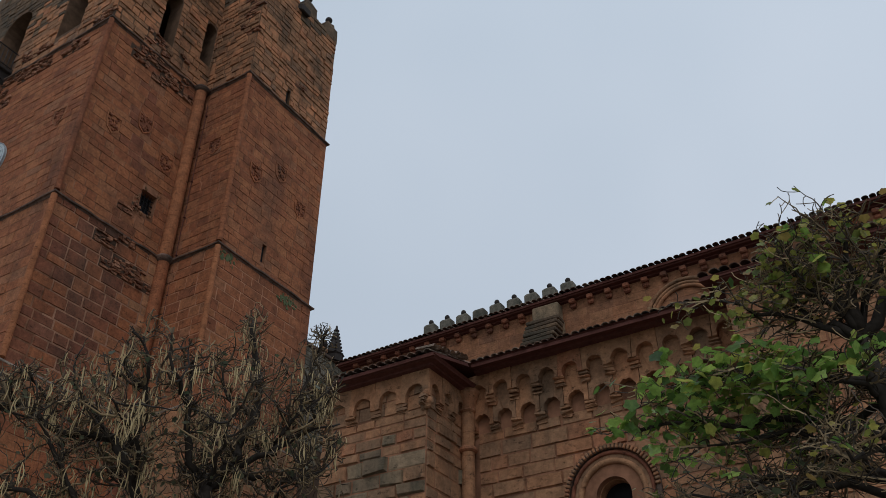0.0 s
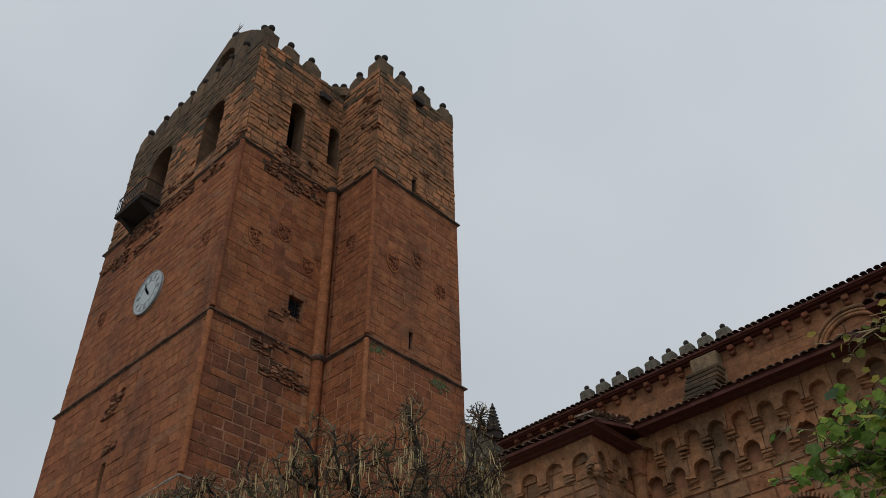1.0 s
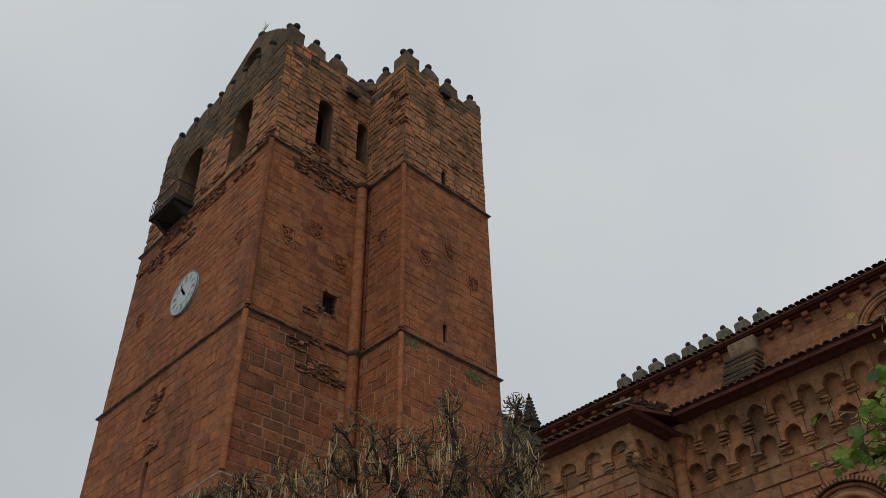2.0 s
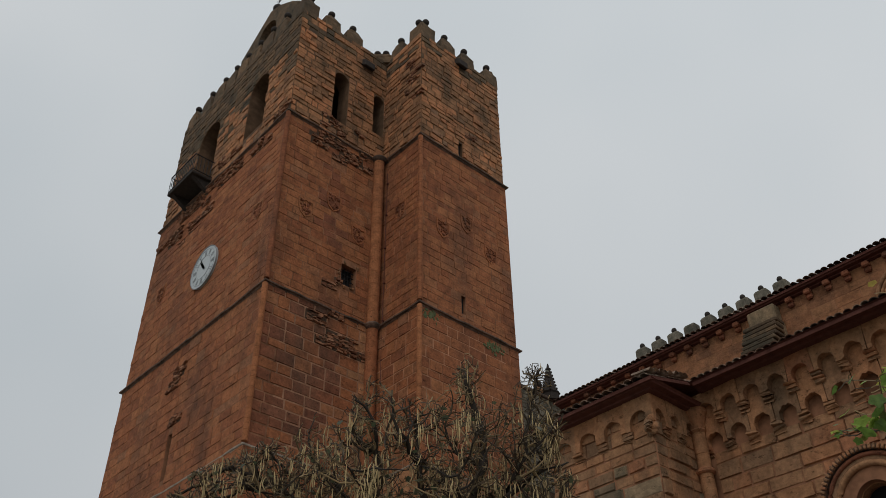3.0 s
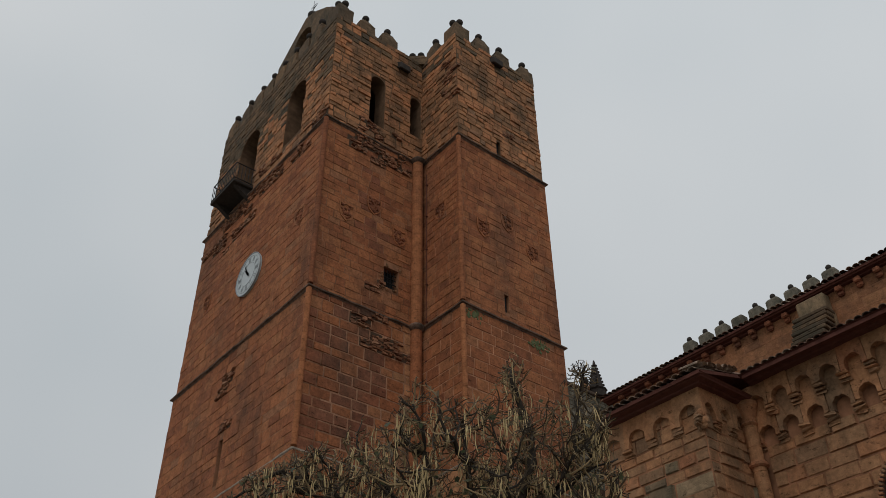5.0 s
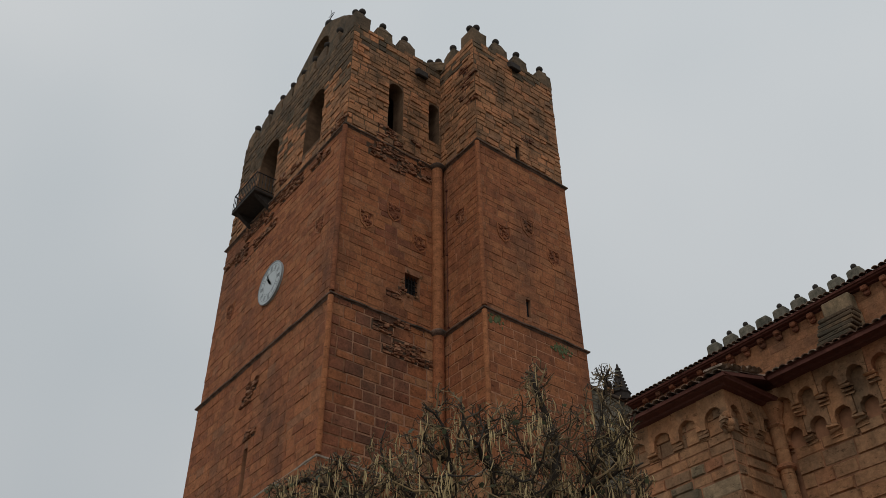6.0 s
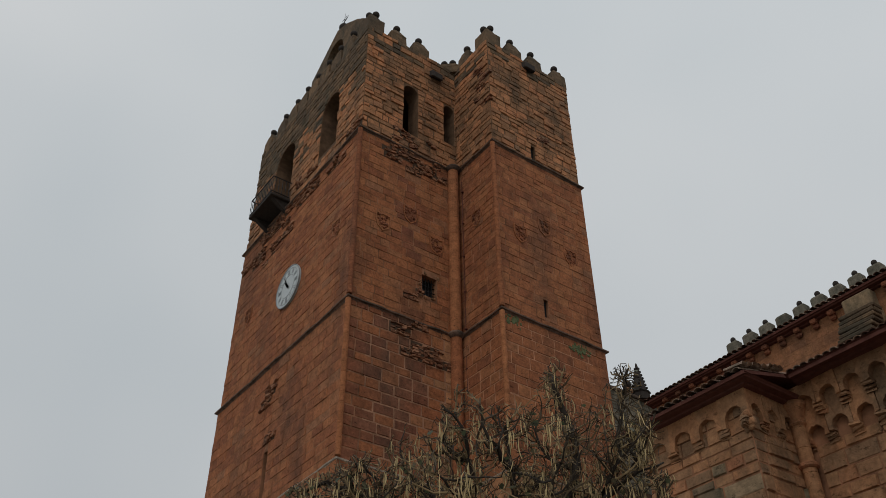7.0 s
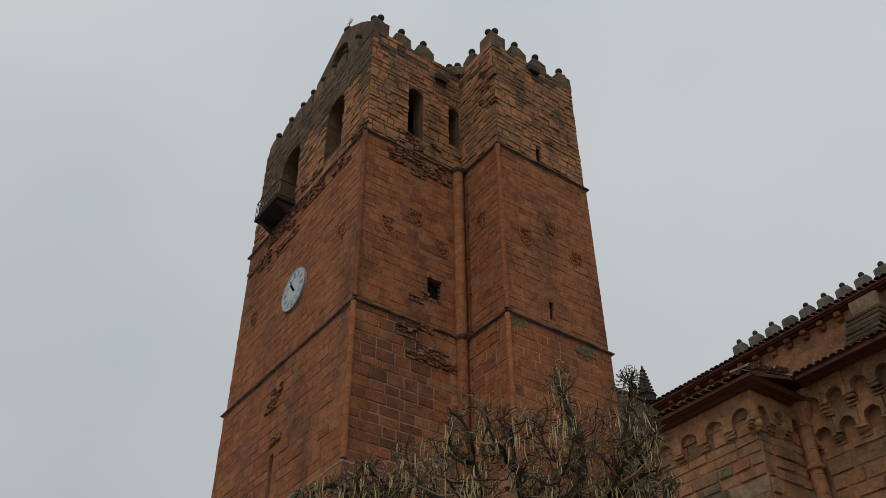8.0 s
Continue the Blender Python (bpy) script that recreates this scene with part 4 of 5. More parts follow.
# engaged shaft in the corner between bay and aisle
bm = shaft(-10.68, 18.3, 4.0, 11.3, 0.17, 0.6, 9)
part("angle_shaft", bm, OCHRE, block)
bm = bmesh.new()
turned(bm, [(0.18, 0), (0.22, 0.05), (0.19, 0.1), (0.2, 0.2), (0.3, 0.45), (0.33, 0.5), (0.33, 0.6)], (-10.68, 18.3, 11.25), 14)
part("shaft_capital", bm, OCHRE, block)
bm = bmesh.new()
turned(bm, [(0.19, 0), (0.24, 0.04), (0.24, 0.1), (0.19, 0.14)], (-10.68, 18.3, 10.2), 14)
part("shaft_ring", bm, OCHRE, block)

# round-headed window with a toothed hood
wx, wz = WINDOW
win = setting(new("window_1"), "round-headed window with toothed hood and rolled mouldings", "window")


def arc(r, sill=4.6, n=28):
    return [(wx - r, sill)] + [(wx - r * math.cos(math.pi * k / n), wz + r * math.sin(math.pi * k / n)) for k in range(n + 1)] + [(wx + r, sill)]


def band(r0, r1, a, b):
    """An arched band from radius r0 to r1, standing out from a to b."""
    bm = bmesh.new()
    p, q = arc(r0), arc(r1)
    g = facing(SOUTH, YW)
    rows = [[bm.verts.new(g @ Vector((u, v, w_))) for u, v in path] for path, w_ in ((p, a), (p, b), (q, b), (q, a))]
    for i in range(4):
        r, t = rows[i], rows[(i + 1) % 4]
        for k in range(len(p) - 1):
            bm.faces.new((r[k], r[k + 1], t[k + 1], t[k]))
    return bm


part("hood", band(1.04, 1.14, -0.02, 0.12), TRIM, win)
part("archivolt", band(0.8, 1.0, -0.02, 0.05), OCHRE, win)
part("archivolt", band(0.6, 0.72, -0.2, -0.06), RED_DARK, win)
part("archivolt", band(0.4, 0.62, -0.4, -0.19), OCHRE, win)
for r, o, t in ((0.96, 0.06, 0.05), (0.77, 0.03, 0.07), (0.66, -0.06, 0.05), (0.5, -0.19, 0.05)):
    bm = bmesh.new()
    tube(bm, [facing(SOUTH, YW) @ Vector((u, v, o)) for u, v in arc(r)], [t] * 31, 8)
    part("roll_moulding", bm, RED_DARK if r > 0.9 else OCHRE, win, "", True)
bm = bmesh.new()
box(bm, (-0.03, -0.055, 0.0), (0.03, 0.055, 0.09), 0.012)
tooth = bpy.data.meshes.new("tooth")
bm.to_mesh(tooth)
bm.free()
for k in range(36):
    a = math.pi * (k + 0.5) / 36
    part_of("tooth", tooth, OCHRE, win).matrix_basis = facing(SOUTH, YW) @ Matrix.Translation((wx - 1.09 * math.cos(a), wz + 1.09 * math.sin(a), 0.09)) @ Matrix.Rotation(math.pi / 2 - a, 4, "Z")
bm = bmesh.new()
box(bm, (wx - 0.8, YW + 0.5, 4.4), (wx + 0.8, YW + 0.53, 9.4))
part("glazing", bm, DARK, win)

# clerestory: carved corbels, arched window mouldings, buttress
bm = bmesh.new()
box(bm, (-0.12, -0.2, 0), (0.12, 0, 0.26), 0.04)
box(bm, (-0.12, -0.36, 0), (0.12, -0.16, 0.15), 0.05)
corb = bpy.data.meshes.new("corbel")
bmesh.ops.recalc_face_normals(bm, faces=bm.faces[:])
bm.to_mesh(corb)
bm.free()
for k in range(48):
    part_of("corbel", corb, RED_DARK, clerestory).matrix_basis = facing(SOUTH, 26.45) @ Matrix.Translation((-20.68 + 0.70 * k, 18.98, 0))
for r, t in ((1.42, 0.07), (1.27, 0.06), (1.14, 0.07)):
    bm = bmesh.new()
    tube(bm, [(-6.8 - r * math.cos(math.pi * k / 28), 26.40, 17.12 + r * math.sin(math.pi * k / 28)) for k in range(29)], [t] * 29, 8)
    part("window_moulding", bm, OCHRE, clerestory, "", True)
bm = bmesh.new()
box(bm, (-8.0, 26.95, 14), (-5.6, 26.99, 18.4))
part("glazing", bm, DARK, clerestory)

part("wall", slab(rect_loop(-33.0, -27.25, 0, 19.0), [], 0.8, facing(WEST, -21.3)), OCHRE, clerestory)

butt = tagged(new("buttress"), "stepped grey stone buttress against the clerestory wall", "buttress")
x0, x1 = -12.45, -11.28
bm = bmesh.new()
box(bm, (x0, 25.3, 12.0), (x1, 26.44, 17.1), 0.03)
box(bm, (x0, 25.85, 17.1), (x1, 26.44, 18.2), 0.03)
part("pier", bm, WEATHERED, butt)
for k in range(6):
    bm = bmesh.new()
    y, z = 25.15 + 0.13 * k, 16.9 + 0.23 * k
    box(bm, (x0 - 0.06, y - 0.06, z), (x1 + 0.06, y + 0.5, z + 0.15), 0.03)
    for v in bm.verts:
        v.co += Vector((0.03 * math.sin(9 * v.co.x + k), 0.03 * math.sin(7 * v.co.x + 2 * k), 0.02 * math.sin(5 * v.co.x + 3 * k)))
    part("weathering_slab", bm, OLD_STONE, butt)
bm = bmesh.new()
box(bm, (x0 + 0.05, 26.0, 18.25), (x1 - 0.05, 26.44, 18.9), 0.05)
part("cap_stone", bm, WEATHERED, butt)

# second projecting bay, further along the aisle
bay = setting(new("wall_bay"), "second projecting ashlar bay along the aisle", "wall")
for kind, plane, p, q in ((SOUTH, 17.2, -3.55, 14.0), (WEST, -3.55, -YW, -17.2)):
    m = facing(kind, plane)
    w = part("wall", slab(rect_loop(p, q - (0.6 if kind is WEST else 0), 0, 12.1), [], 0.6, m), MORTAR_DARK, bay)
    masonry("stone_facing", courses(p, q, 5.0, 12.0, [], seed=66), m, OCHRE, w)
cornice([(-3.6, 17.16), (14.0, 17.16)], 12.08, 12.24, 0.4, "dark red moulded cornice of the second bay")
tiled("roof_bay", -3.97, 14.0, 16.72, 12.3, 19.5, 13.1, "brown clay barrel tile roof of the second bay")


# ---- trees ----
def leaf_material(name, tones):
    m, nt, bsdf = nodes_of(name)
    r = ramp_node(nt, tones)
    nt.links.new(pick_node(nt), r.inputs[0])
    n = noise_node(nt, 18, 4)
    nr = ramp_node(nt, [(0.3, (0.65, 0.65, 0.65)), (0.7, (1.2, 1.2, 1.2))])
    nt.links.new(n.outputs["Fac"], nr.inputs[0])
    col = mixed(nt, 1.0, r.outputs[0], nr.outputs[0], "MULTIPLY")
    nt.links.new(col, bsdf.inputs["Base Color"])
    bsdf.inputs["Roughness"].default_value = 0.38
    tr = nt.nodes.new("ShaderNodeBsdfTranslucent")
    nt.links.new(col, tr.inputs["Color"])
    mx = nt.nodes.new("ShaderNodeMixShader")
    mx.inputs[0].default_value = 0.55
    nt.links.new(bsdf.outputs[0], mx.inputs[1])
    nt.links.new(tr.outputs[0], mx.inputs[2])
    nt.links.new(mx.outputs[0], nt.nodes["Material Output"].inputs["Surface"])
    return m


GREEN = leaf_material("green_leaf", [(0.0, (0.06, 0.11, 0.03)), (0.35, (0.17, 0.29, 0.055)), (0.75, (0.34, 0.49, 0.10)), (1.0, (0.52, 0.50, 0.11))])
AUTUMN = leaf_material("turning_leaf", [(0.0, (0.13, 0.16, 0.04)), (0.4, (0.24, 0.27, 0.06)), (0.8, (0.42, 0.37, 0.08)), (1.0, (0.36, 0.22, 0.07))])
DULL = leaf_material("withered_leaf", [(0.0, (0.07, 0.085, 0.045)), (0.6, (0.14, 0.15, 0.085)), (1.0, (0.23, 0.19, 0.12))])
# a lobed, folded, drooping leaf: a fan round its middle
LEAF_V = [(0.0, 0.5, -0.02)]
for k in range(20):
    a = 2 * math.pi * k / 20
    r = (0.44 + 0.07 * math.cos(5 * a)) * (0.8 if 7 < k < 13 else 1.0)
    x, y = 1.08 * r * math.sin(a), 0.5 + r * math.cos(a)
    LEAF_V.append((x, y, 0.22 * abs(x) - 0.3 * max(0, y - 0.4) ** 2 - 0.3 * x * x))
LEAF_F = [(0, 1 + k, 1 + (k + 1) % 20) for k in range(20)]
leaf_me = bpy.data.meshes.new("leaf")
leaf_me.from_pydata(LEAF_V, [], LEAF_F)
leaf_me.polygons.foreach_set("use_smooth", [True] * 20)
LEAF_MESH = {}
for mat in (GREEN, AUTUMN, DULL):
    LEAF_MESH[mat.name] = leaf_me.copy()
    LEAF_MESH[mat.name].materials.append(mat)


def wander(rng, a, d, length, bend, lift, n):
    """A crooked line of n + 1 points."""
    pts, p, d = [Vector(a)], Vector(a), Vector(d).normalized()
    for k in range(n):
        d = (d + Vector((rng.uniform(-1, 1), rng.uniform(-1, 1), rng.uniform(-1, 1))) * bend + Vector((0, 0, lift))).normalized()
        p = p + d * length / n
        pts.append(p.copy())
    return pts


def sprout(rng, thick, thin, a, d, length, radius, level, inside, tips, plan, flat=0.8):
    """A branch and its side branches. plan: for each level (children, length share, bend, lift)."""
    kids, share, bend, lift = plan[level]
    n = 5 if level < 2 else 4
    pts = wander(rng, a, d, length, bend, lift, n)
    keep = 1
    while keep < len(pts) and inside(pts[keep]):
        keep += 1
    whole = keep == len(pts)
    pts = pts[:max(2, keep)]
    rad = [max(0.0055, radius * (1 - 0.55 * k / n)) for k in range(len(pts))]
    tube(thick if radius > 0.03 else thin, pts, rad, 7 if radius > 0.05 else 5 if radius > 0.015 else 3, radius > 0.02)
    if whole:
        tips.append((pts[-1], (pts[-1] - pts[-2]).normalized()))
    if level + 1 >= len(plan):
        return
    for k in range(kids):
        t = (k + rng.uniform(0.2, 1.0)) / kids * (len(pts) - 1)
        i = min(len(pts) - 2, int(t))
        q = pts[i].lerp(pts[i + 1], min(1, t - i))
        if not inside(q):
            continue
        f = (pts[i + 1] - pts[i]).normalized()
        side = Vector((rng.gauss(0, 1), rng.gauss(0, 1), rng.gauss(0, flat))).normalized()
        sprout(rng, thick, thin, q, f * 0.55 + side, length * share * rng.uniform(0.7, 1.25), radius * 0.62, level + 1, inside, tips, plan, flat)


def leaf_pose(rng, p, size):
    return Matrix.Translation(p) @ Matrix.Rotation(rng.uniform(0, 6.3), 4, "Z") @ Matrix.Rotation(rng.gauss(-0.45, 0.45), 4, "X") @ Matrix.Rotation(rng.gauss(0, 0.4), 4, "Y") @ Matrix.Diagonal((size, size, size, 1))


def leaves(parent, spots, limit=300):
    """The first leaves as pieces, the rest joined by kind. spots: (pose, material)."""
    rest = {}
    for k, (m, mat) in enumerate(spots):
        if k < limit:
            ob = new("leaf", LEAF_MESH[mat.name])
            ob.parent = parent
            ob.matrix_basis = m
        else:
            rest.setdefault(mat.name, []).append(m)
    for name, ms in rest.items():
        vs = [m @ Vector(v) for m in ms for v in LEAF_V]
        fs = [tuple(21 * i + a for a in f) for i in range(len(ms)) for f in LEAF_F]
        me = bpy.data.meshes.new("foliage")
        me.from_pydata(vs, [], fs)
        me.polygons.foreach_set("use_smooth", [True] * len(fs))
        part_of("foliage", me, bpy.data.materials[name], parent)["kind"] = "stuff"


# leafless tree hung with dry pods, before the tower
rng = random.Random(11)
pod_tree = tagged(new("pod_tree"), "nearly leafless tree with dark twigs and hanging dry straw pods", "tree")
thick, thin, tips = bmesh.new(), bmesh.new(), []
FOOT, ACROSS, DEEP = Vector((-9.1, 7.75, 0)), Vector((0.64, 0.77, 0)), Vector((-0.77, 0.64, 0))
# limbs as waypoints (across the crown, depth, height) and the radius where each begins
POD_LIMBS = [
    ([(0.1, 0, 4.1), (0.45, 0, 5.2), (0.55, 0.05, 5.75), (0.75, 0.1, 6.1), (1.0, 0.1, 6.9), (1.03, 0.1, 7.3), (0.93, 0.1, 7.7), (0.82, 0.1, 8.4)], 0.13),
    ([(0.1, 0, 4.1), (-0.1, 0.1, 5.1), (-0.35, 0.1, 5.65), (-0.6, 0.1, 6.1), (-0.8, 0.15, 6.35), (-1.2, 0.2, 6.8), (-1.45, 0.2, 7.1)], 0.11),
    ([(-0.6, 0.1, 6.1), (-0.5, 0.2, 6.7), (-0.46, 0.1, 7.1), (-0.55, 0, 7.5), (-0.68, 0, 7.85)], 0.055),
    ([(-0.8, 0.15, 6.35), (-1.46, 0.2, 6.35), (-2.0, 0.1, 6.6), (-2.5, 0.1, 6.9), (-3.2, 0, 6.4)], 0.06),
    ([(0.55, 0.05, 5.75), (0.25, -0.1, 6.1), (0.1, -0.2, 6.8), (0.05, -0.1, 7.3), (0.1, -0.1, 7.6)], 0.065),
    ([(0.75, 0.1, 6.1), (1.3, 0, 6.4), (1.6, -0.1, 7.0), (1.7, 0, 7.5), (1.87, 0, 8.25)], 0.05),
    ([(0.75, 0.1, 6.1), (1.4, 0.2, 6.0), (1.9, 0.3, 6.2), (2.2, 0.3, 6.7)], 0.05),
    ([(0.45, 0, 5.2), (1.2, 0.3, 5.4), (1.9, 0.3, 5.5), (2.3, 0.3, 5.6)], 0.05),
    ([(-0.1, 0.1, 5.1), (-1.0, 0, 5.3), (-1.95, -0.1, 5.45), (-2.8, -0.1, 5.7), (-3.4, 0, 6.0)], 0.05),
    ([(1.0, 0.1, 6.9), (0.6, 0.4, 7.3), (0.45, 0.5, 7.9)], 0.04),
    ([(-0.46, 0.1, 7.1), (-0.9, 0.3, 7.4), (-1.0, 0.4, 7.3)], 0.035),
    ([(0.1, -0.2, 6.8), (-0.2, -0.5, 7.2), (-0.3, -0.5, 7.7)], 0.04),
    ([(1.3, 0, 6.4), (1.9, 0.2, 6.9), (2.1, 0.2, 7.6)], 0.04),
    ([(0.55, 0.05, 5.75), (0.6, -0.6, 6.3), (0.8, -0.9, 6.8)], 0.04),
    ([(-0.35, 0.1, 5.65), (-0.5, -0.6, 6.2), (-0.9, -0.9, 6.5)], 0.04),
    ([(-1.46, 0.2, 6.35), (-1.8, 0.2, 6.9), (-2.1, 0.1, 7.05)], 0.04),
    ([(-2.0, 0.1, 6.6), (-2.4, -0.2, 6.35), (-2.9, -0.3, 6.2)], 0.035),
    ([(-1.0, 0, 5.3), (-1.4, -0.2, 5.9), (-1.7, -0.3, 6.3), (-2.2, -0.3, 6.4)], 0.04),
    ([(1.2, 0.3, 5.4), (1.5, 0.1, 5.9), (1.9, 0, 6.4)], 0.035),
    ([(0.45, 0, 5.2), (0.4, 0.8, 6.3), (0.7, 1.2, 7.0)], 0.045),
    ([(-0.35, 0.1, 5.65), (-0.9, 0.8, 6.3), (-1.3, 1.1, 6.8)], 0.045)]
CROWN = [(-3.6, 6.2), (-3.0, 6.8), (-2.4, 7.15), (-1.65, 7.45), (-1.44, 7.7), (-1.05, 7.55), (-0.85, 8.1), (-0.65, 8.4), (-0.4, 8.15), (-0.2, 7.95), (0.04, 8.15), (0.45, 8.1),
         (0.65, 8.5), (0.85, 8.8), (1.1, 8.5), (1.5, 8.2), (1.75, 8.5), (1.95, 8.6), (2.15, 8.2), (2.35, 6.9), (2.55, 5.2)]


def under_pod_top(p):
    """Keeps the twigs inside the ragged outline of the crown."""
    u, d = (p - FOOT).dot(ACROSS), (p - FOOT).dot(DEEP)
    if u < CROWN[0][0] or u > CROWN[-1][0]:
        return False
    for (u0, z0), (u1, z1) in zip(CROWN, CROWN[1:]):
        if u <= u1:
            return p.z < z0 + (z1 - z0) * (u - u0) / (u1 - u0) + 0.5 * d - 0.25 * abs(d) + 0.12 * noise.noise(p * 3.0)


tube(thick, [(-9.0, 7.9, -0.05), (-9.05, 7.85, 1.2), (-9.12, 7.8, 2.6), FOOT + ACROSS * 0.1 + Vector((0, 0, 4.15))], [0.26, 0.2, 0.18, 0.16], 10)
for way, r in POD_LIMBS:
    stops = [FOOT + ACROSS * u + DEEP * d + Vector((0, 0, z)) for u, d, z in way]
    pts = []
    for p, q in zip(stops, stops[1:]):
        k = max(2, int((q - p).length / 0.16))
        pts += [p.lerp(q, j / k) + (Vector((rng.gauss(0, 0.028), rng.gauss(0, 0.028), rng.gauss(0, 0.028))) if pts or j else Vector()) for j in range(k)]
    pts.append(stops[-1])
    n = len(pts) - 1
    tube(thick, pts, [r * (1 - 0.72 * k / n) * (1 + rng.uniform(-0.12, 0.12)) for k in range(n + 1)], 8)
    for k in range(1, n + 1):
        if pts[k].z < 5.0:
            continue
        for j in range(2):
            side = Vector((rng.gauss(0, 1), rng.gauss(0, 1), rng.gauss(0.3, 0.6))).normalized()
            sprout(rng, thick, thin, pts[k], side + (pts[k] - pts[k - 1]).normalized() * 0.3, rng.uniform(0.3, 0.8), 0.018, 0, under_pod_top, tips,
                   [(4, 0.55, 0.6, 0.1), (2, 0.65, 0.7, 0.1), (0, 0, 0.6, 0.1)])
part("trunk", thick, BARK, pod_tree, "dark rough bark", True)
part("twig_mass", thin, TWIG, pod_tree)["kind"] = "stuff"
bm = bmesh.new()
for p, d in tips:
    # pods hang in groups, not everywhere
    if noise.noise(p * 1.7 + Vector((3, 1, 7))) > -0.1 and rng.random() < 0.19:
        for k in range(rng.choice((1, 1, 2, 3))):
            ln, lean, turn = rng.uniform(0.16, 0.34), rng.gauss(0, 0.12), rng.uniform(0, 6.3)
            bow = rng.uniform(-0.05, 0.05)
            q = p + Vector((rng.gauss(0, 0.02), rng.gauss(0, 0.02), 0))
            path = [q + Vector((math.cos(turn), math.sin(turn), 0)) * (lean * f * ln + bow * math.sin(math.pi * f)) - Vector((0, 0, ln * f)) for f in (0, 0.2, 0.4, 0.6, 0.8, 1)]
            tube(bm, path, [0.003, 0.0065, 0.008, 0.008, 0.0065, 0.003], 4, False)
part("dry_pod", bm, POD, pod_tree, "dry straw-coloured hanging pods")["kind"] = "stuff"
spots = []
for p, d in tips:
    if rng.random() < (0.12 if p.z < 6.8 else 0.03):
        spots.append((leaf_pose(rng, p, rng.uniform(0.05, 0.11)), DULL))
leaves(pod_tree, spots, 120)

# leafy tree in autumn, before the aisle
rng = random.Random(23)
leaf_tree = tagged(new("leafy_tree"), "broad-leaved tree with green and yellowing leaves and dark branches", "tree")
thick, thin = bmesh.new(), bmesh.new()
tube(thick, [(-0.55, 9.05, -0.05), (-0.5, 9.0, 1.5), (-0.62, 9.0, 3.4), (-0.55, 8.98, 5.0), (-0.62, 8.98, 6.15)], [0.2, 0.14, 0.11, 0.09, 0.07], 10)
BOUGHS = [  # start height, end point, radius, leaf kind, leaf share, spread of the sprays upward
    (6.1, (-0.95, 8.9, 7.3), 0.06, AUTUMN, 0.8, 0.4), (6.1, (-0.5, 8.95, 7.3), 0.07, AUTUMN, 0.7, 0.4), (6.1, (0.0, 9.1, 7.2), 0.06, AUTUMN, 0.7, 0.4),
    (6.1, (0.5, 9.1, 7.1), 0.075, AUTUMN, 0.6, 0.4), (6.0, (-1.85, 8.75, 6.75), 0.045, AUTUMN, 0.9, 0.12), (6.0, (-1.5, 8.9, 6.8), 0.045, AUTUMN, 0.6, 0.3),
    (6.05, (-1.25, 8.7, 7.0), 0.04, AUTUMN, 0.7, 0.3),
    (5.6, (-2.25, 8.7, 5.85), 0.045, GREEN, 1.0, 0.05), (5.55, (-1.75, 8.4, 5.75), 0.04, GREEN, 0.9, 0.05), (5.4, (-1.1, 8.2, 5.45), 0.035, GREEN, 0.8, 0.05),
    (5.1, (-2.9, 8.5, 5.42), 0.05, GREEN, 0.9, 0.06), (5.0, (-2.2, 8.5, 5.15), 0.04, GREEN, 0.6, 0.1), (4.6, (-2.5, 8.5, 4.6), 0.05, AUTUMN, 0.3, 0.3),
    (5.3, (-1.9, 9.4, 5.4), 0.05, AUTUMN, 0.2, 0.4), (4.9, (-1.4, 9.3, 5.0), 0.05, DULL, 0.3, 0.4), (4.5, (-1.9, 8.3, 4.5), 0.05, DULL, 0.4, 0.3),
    (5.5, (1.5, 9.0, 5.8), 0.06, GREEN, 0.6, 0.2), (5.9, (1.6, 9.3, 6.6), 0.06, AUTUMN, 0.6, 0.4), (5.6, (-0.4, 10.6, 6.3), 0.06, AUTUMN, 0.4, 0.4),
    (4.4, (-0.9, 7.7, 4.5), 0.05, AUTUMN, 0.35, 0.3), (4.3, (0.8, 8.2, 4.8), 0.05, DULL, 0.5, 0.3), (4.2, (-1.6, 8.4, 4.2), 0.05, AUTUMN, 0.3, 0.3)]
spots = []
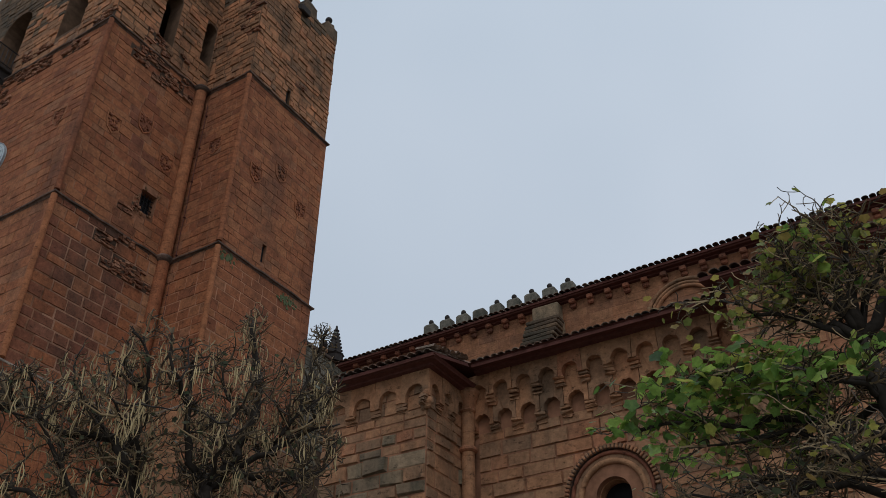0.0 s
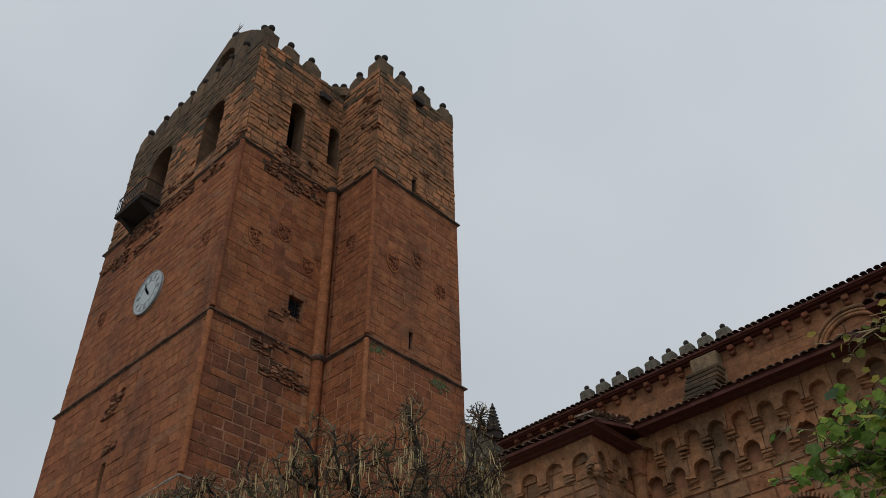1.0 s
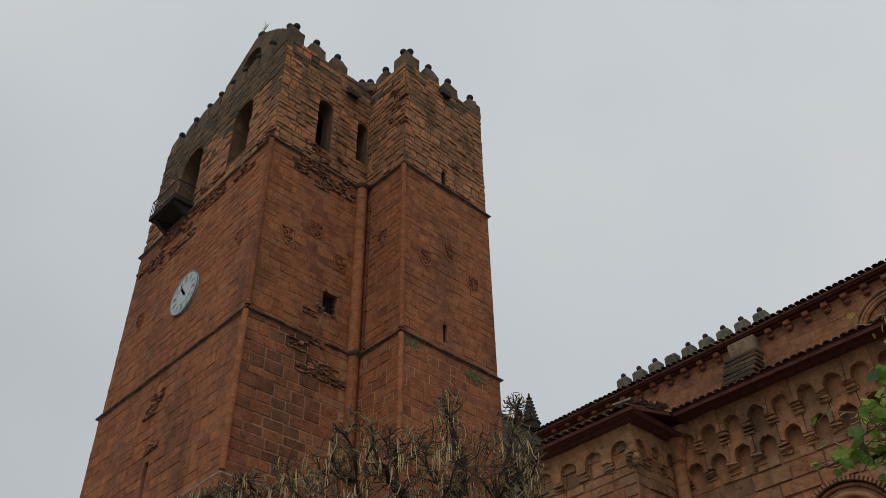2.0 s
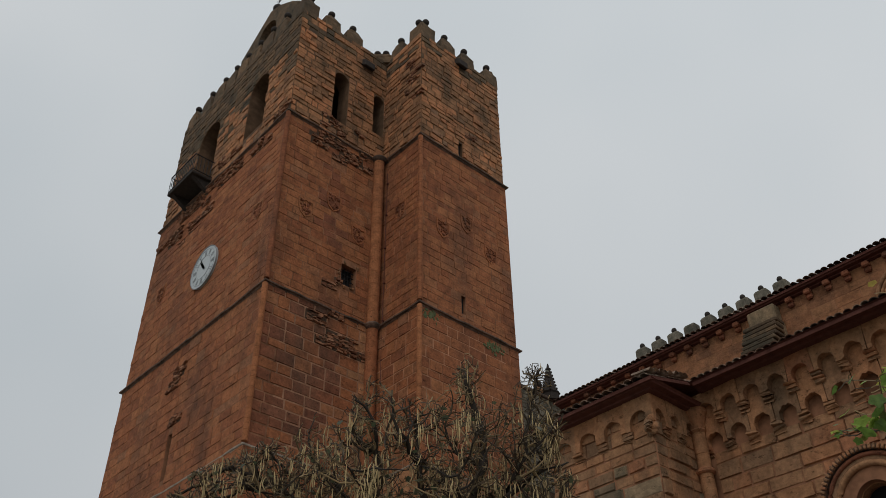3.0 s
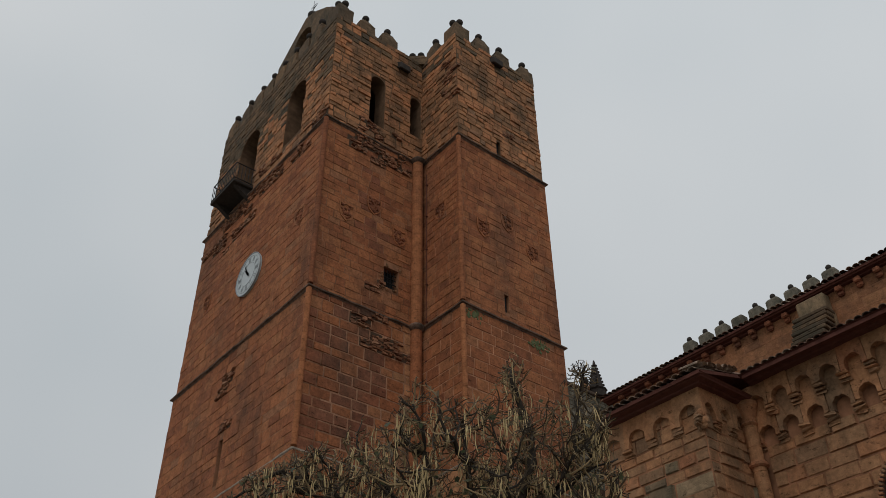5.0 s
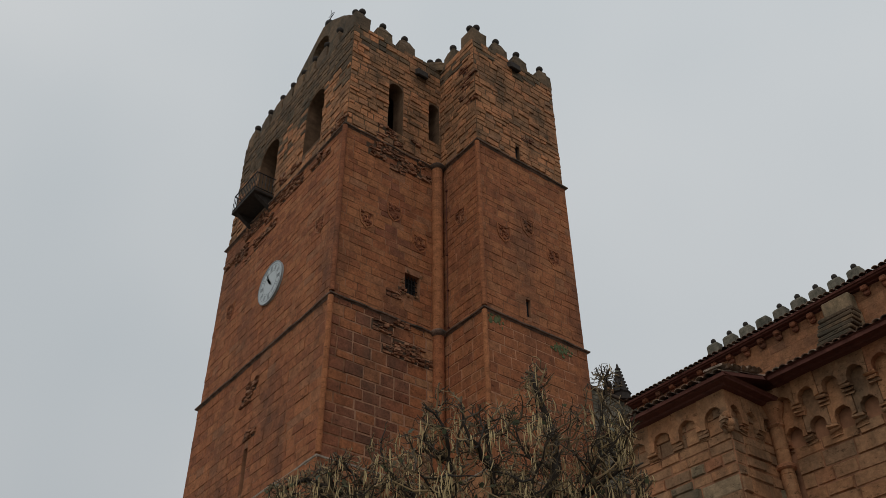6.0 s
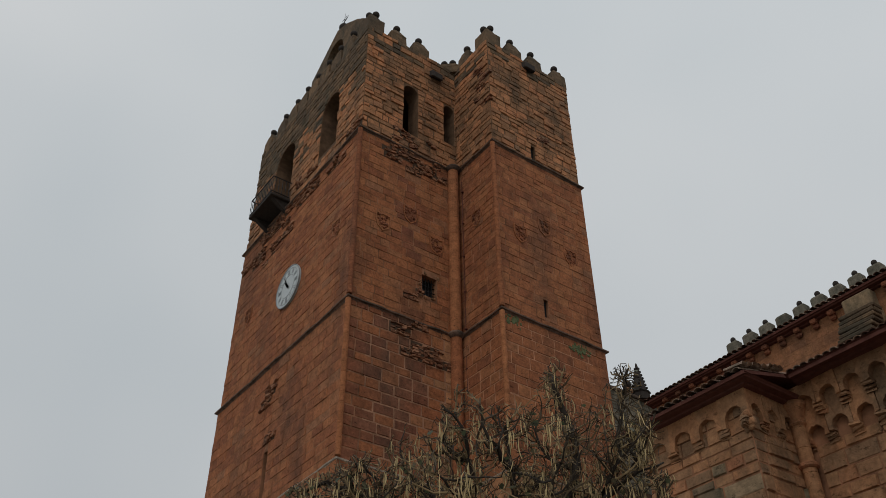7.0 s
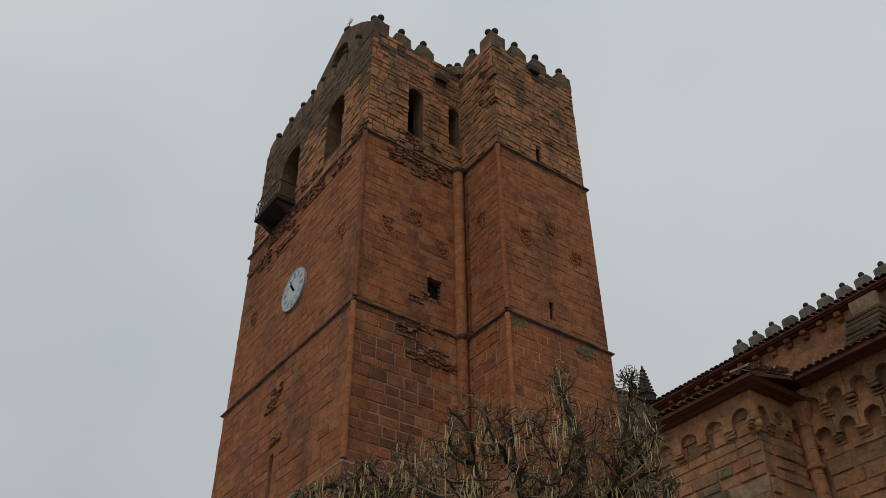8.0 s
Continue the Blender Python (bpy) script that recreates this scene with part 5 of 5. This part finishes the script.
for h, end, r, mat, share, rise in BOUGHS:
    a, e = Vector((-0.6, 8.98, h)), Vector(end)
    n = 7
    pts = [a.lerp(e, k / n) + Vector((0, 0, 0.08 * math.sin(math.pi * k / n))) + Vector((rng.gauss(0, 0.05), rng.gauss(0, 0.05), rng.gauss(0, 0.05))) * (k > 0) for k in range(n + 1)]
    tube(thick, pts, [r * (1 - 0.75 * k / n) for k in range(n + 1)], 7)
    tips = []
    ok = lambda p: True
    for k in range(2, n + 1):
        for j in range(3):
            side = Vector((rng.gauss(0, 1), rng.gauss(0, 1), rng.gauss(0.05, rise))).normalized()
            sprout(rng, thick, thin, pts[k], side + (e - a).normalized() * 0.6, rng.uniform(0.3, 0.62), 0.014, 0, ok, tips,
                   [(4, 0.55, 0.3, 0.03), (3, 0.6, 0.4, 0.03), (0, 0, 0.4, 0.0)], 1.6 * rise)
    for p, d in tips:
        far = (p - a).length / (e - a).length
        for again in range(2 if mat is GREEN else 1):
            if rng.random() > share * (0.45 if far > 0.6 else 0.05):
                continue
            p = p + Vector((rng.gauss(0, 0.04), rng.gauss(0, 0.04), rng.gauss(0, 0.03)))
            kind = mat if rng.random() < 0.88 else (AUTUMN if mat is GREEN else GREEN)
            spots.append((leaf_pose(rng, p, rng.uniform(0.09, 0.18) if kind is GREEN else rng.uniform(0.06, 0.12)), kind))
part("trunk", thick, BARK, leaf_tree, "dark rough bark", True)
part("twig_mass", thin, TWIG, leaf_tree)["kind"] = "stuff"
rng.shuffle(spots)
leaves(leaf_tree, spots)

# ---- single stones ----
for laid, m, mat, wall in near_blocks:
    for b in laid:
        k = int(1000 * (b[0] + b[2]))
        pieces([b], m, (RED if k % 3 == 0 else mat) if b[0] < 18.4 else RED if b[0] < 19.15 else LICHEN, wall, seed=k)
laid = courses(-10.5, -3.5, 6.4, 10.75, [arch_loop(wx - 1.03, wx + 1.03, 4.6, wz + 1.03, 20)], high=0.34, lengths=(0.45, 1.0), joint=0.02, seed=12)
pieces(laid, facing(SOUTH, YW), OCHRE, aisle, out=0.03, cut=0.02, seed=4)
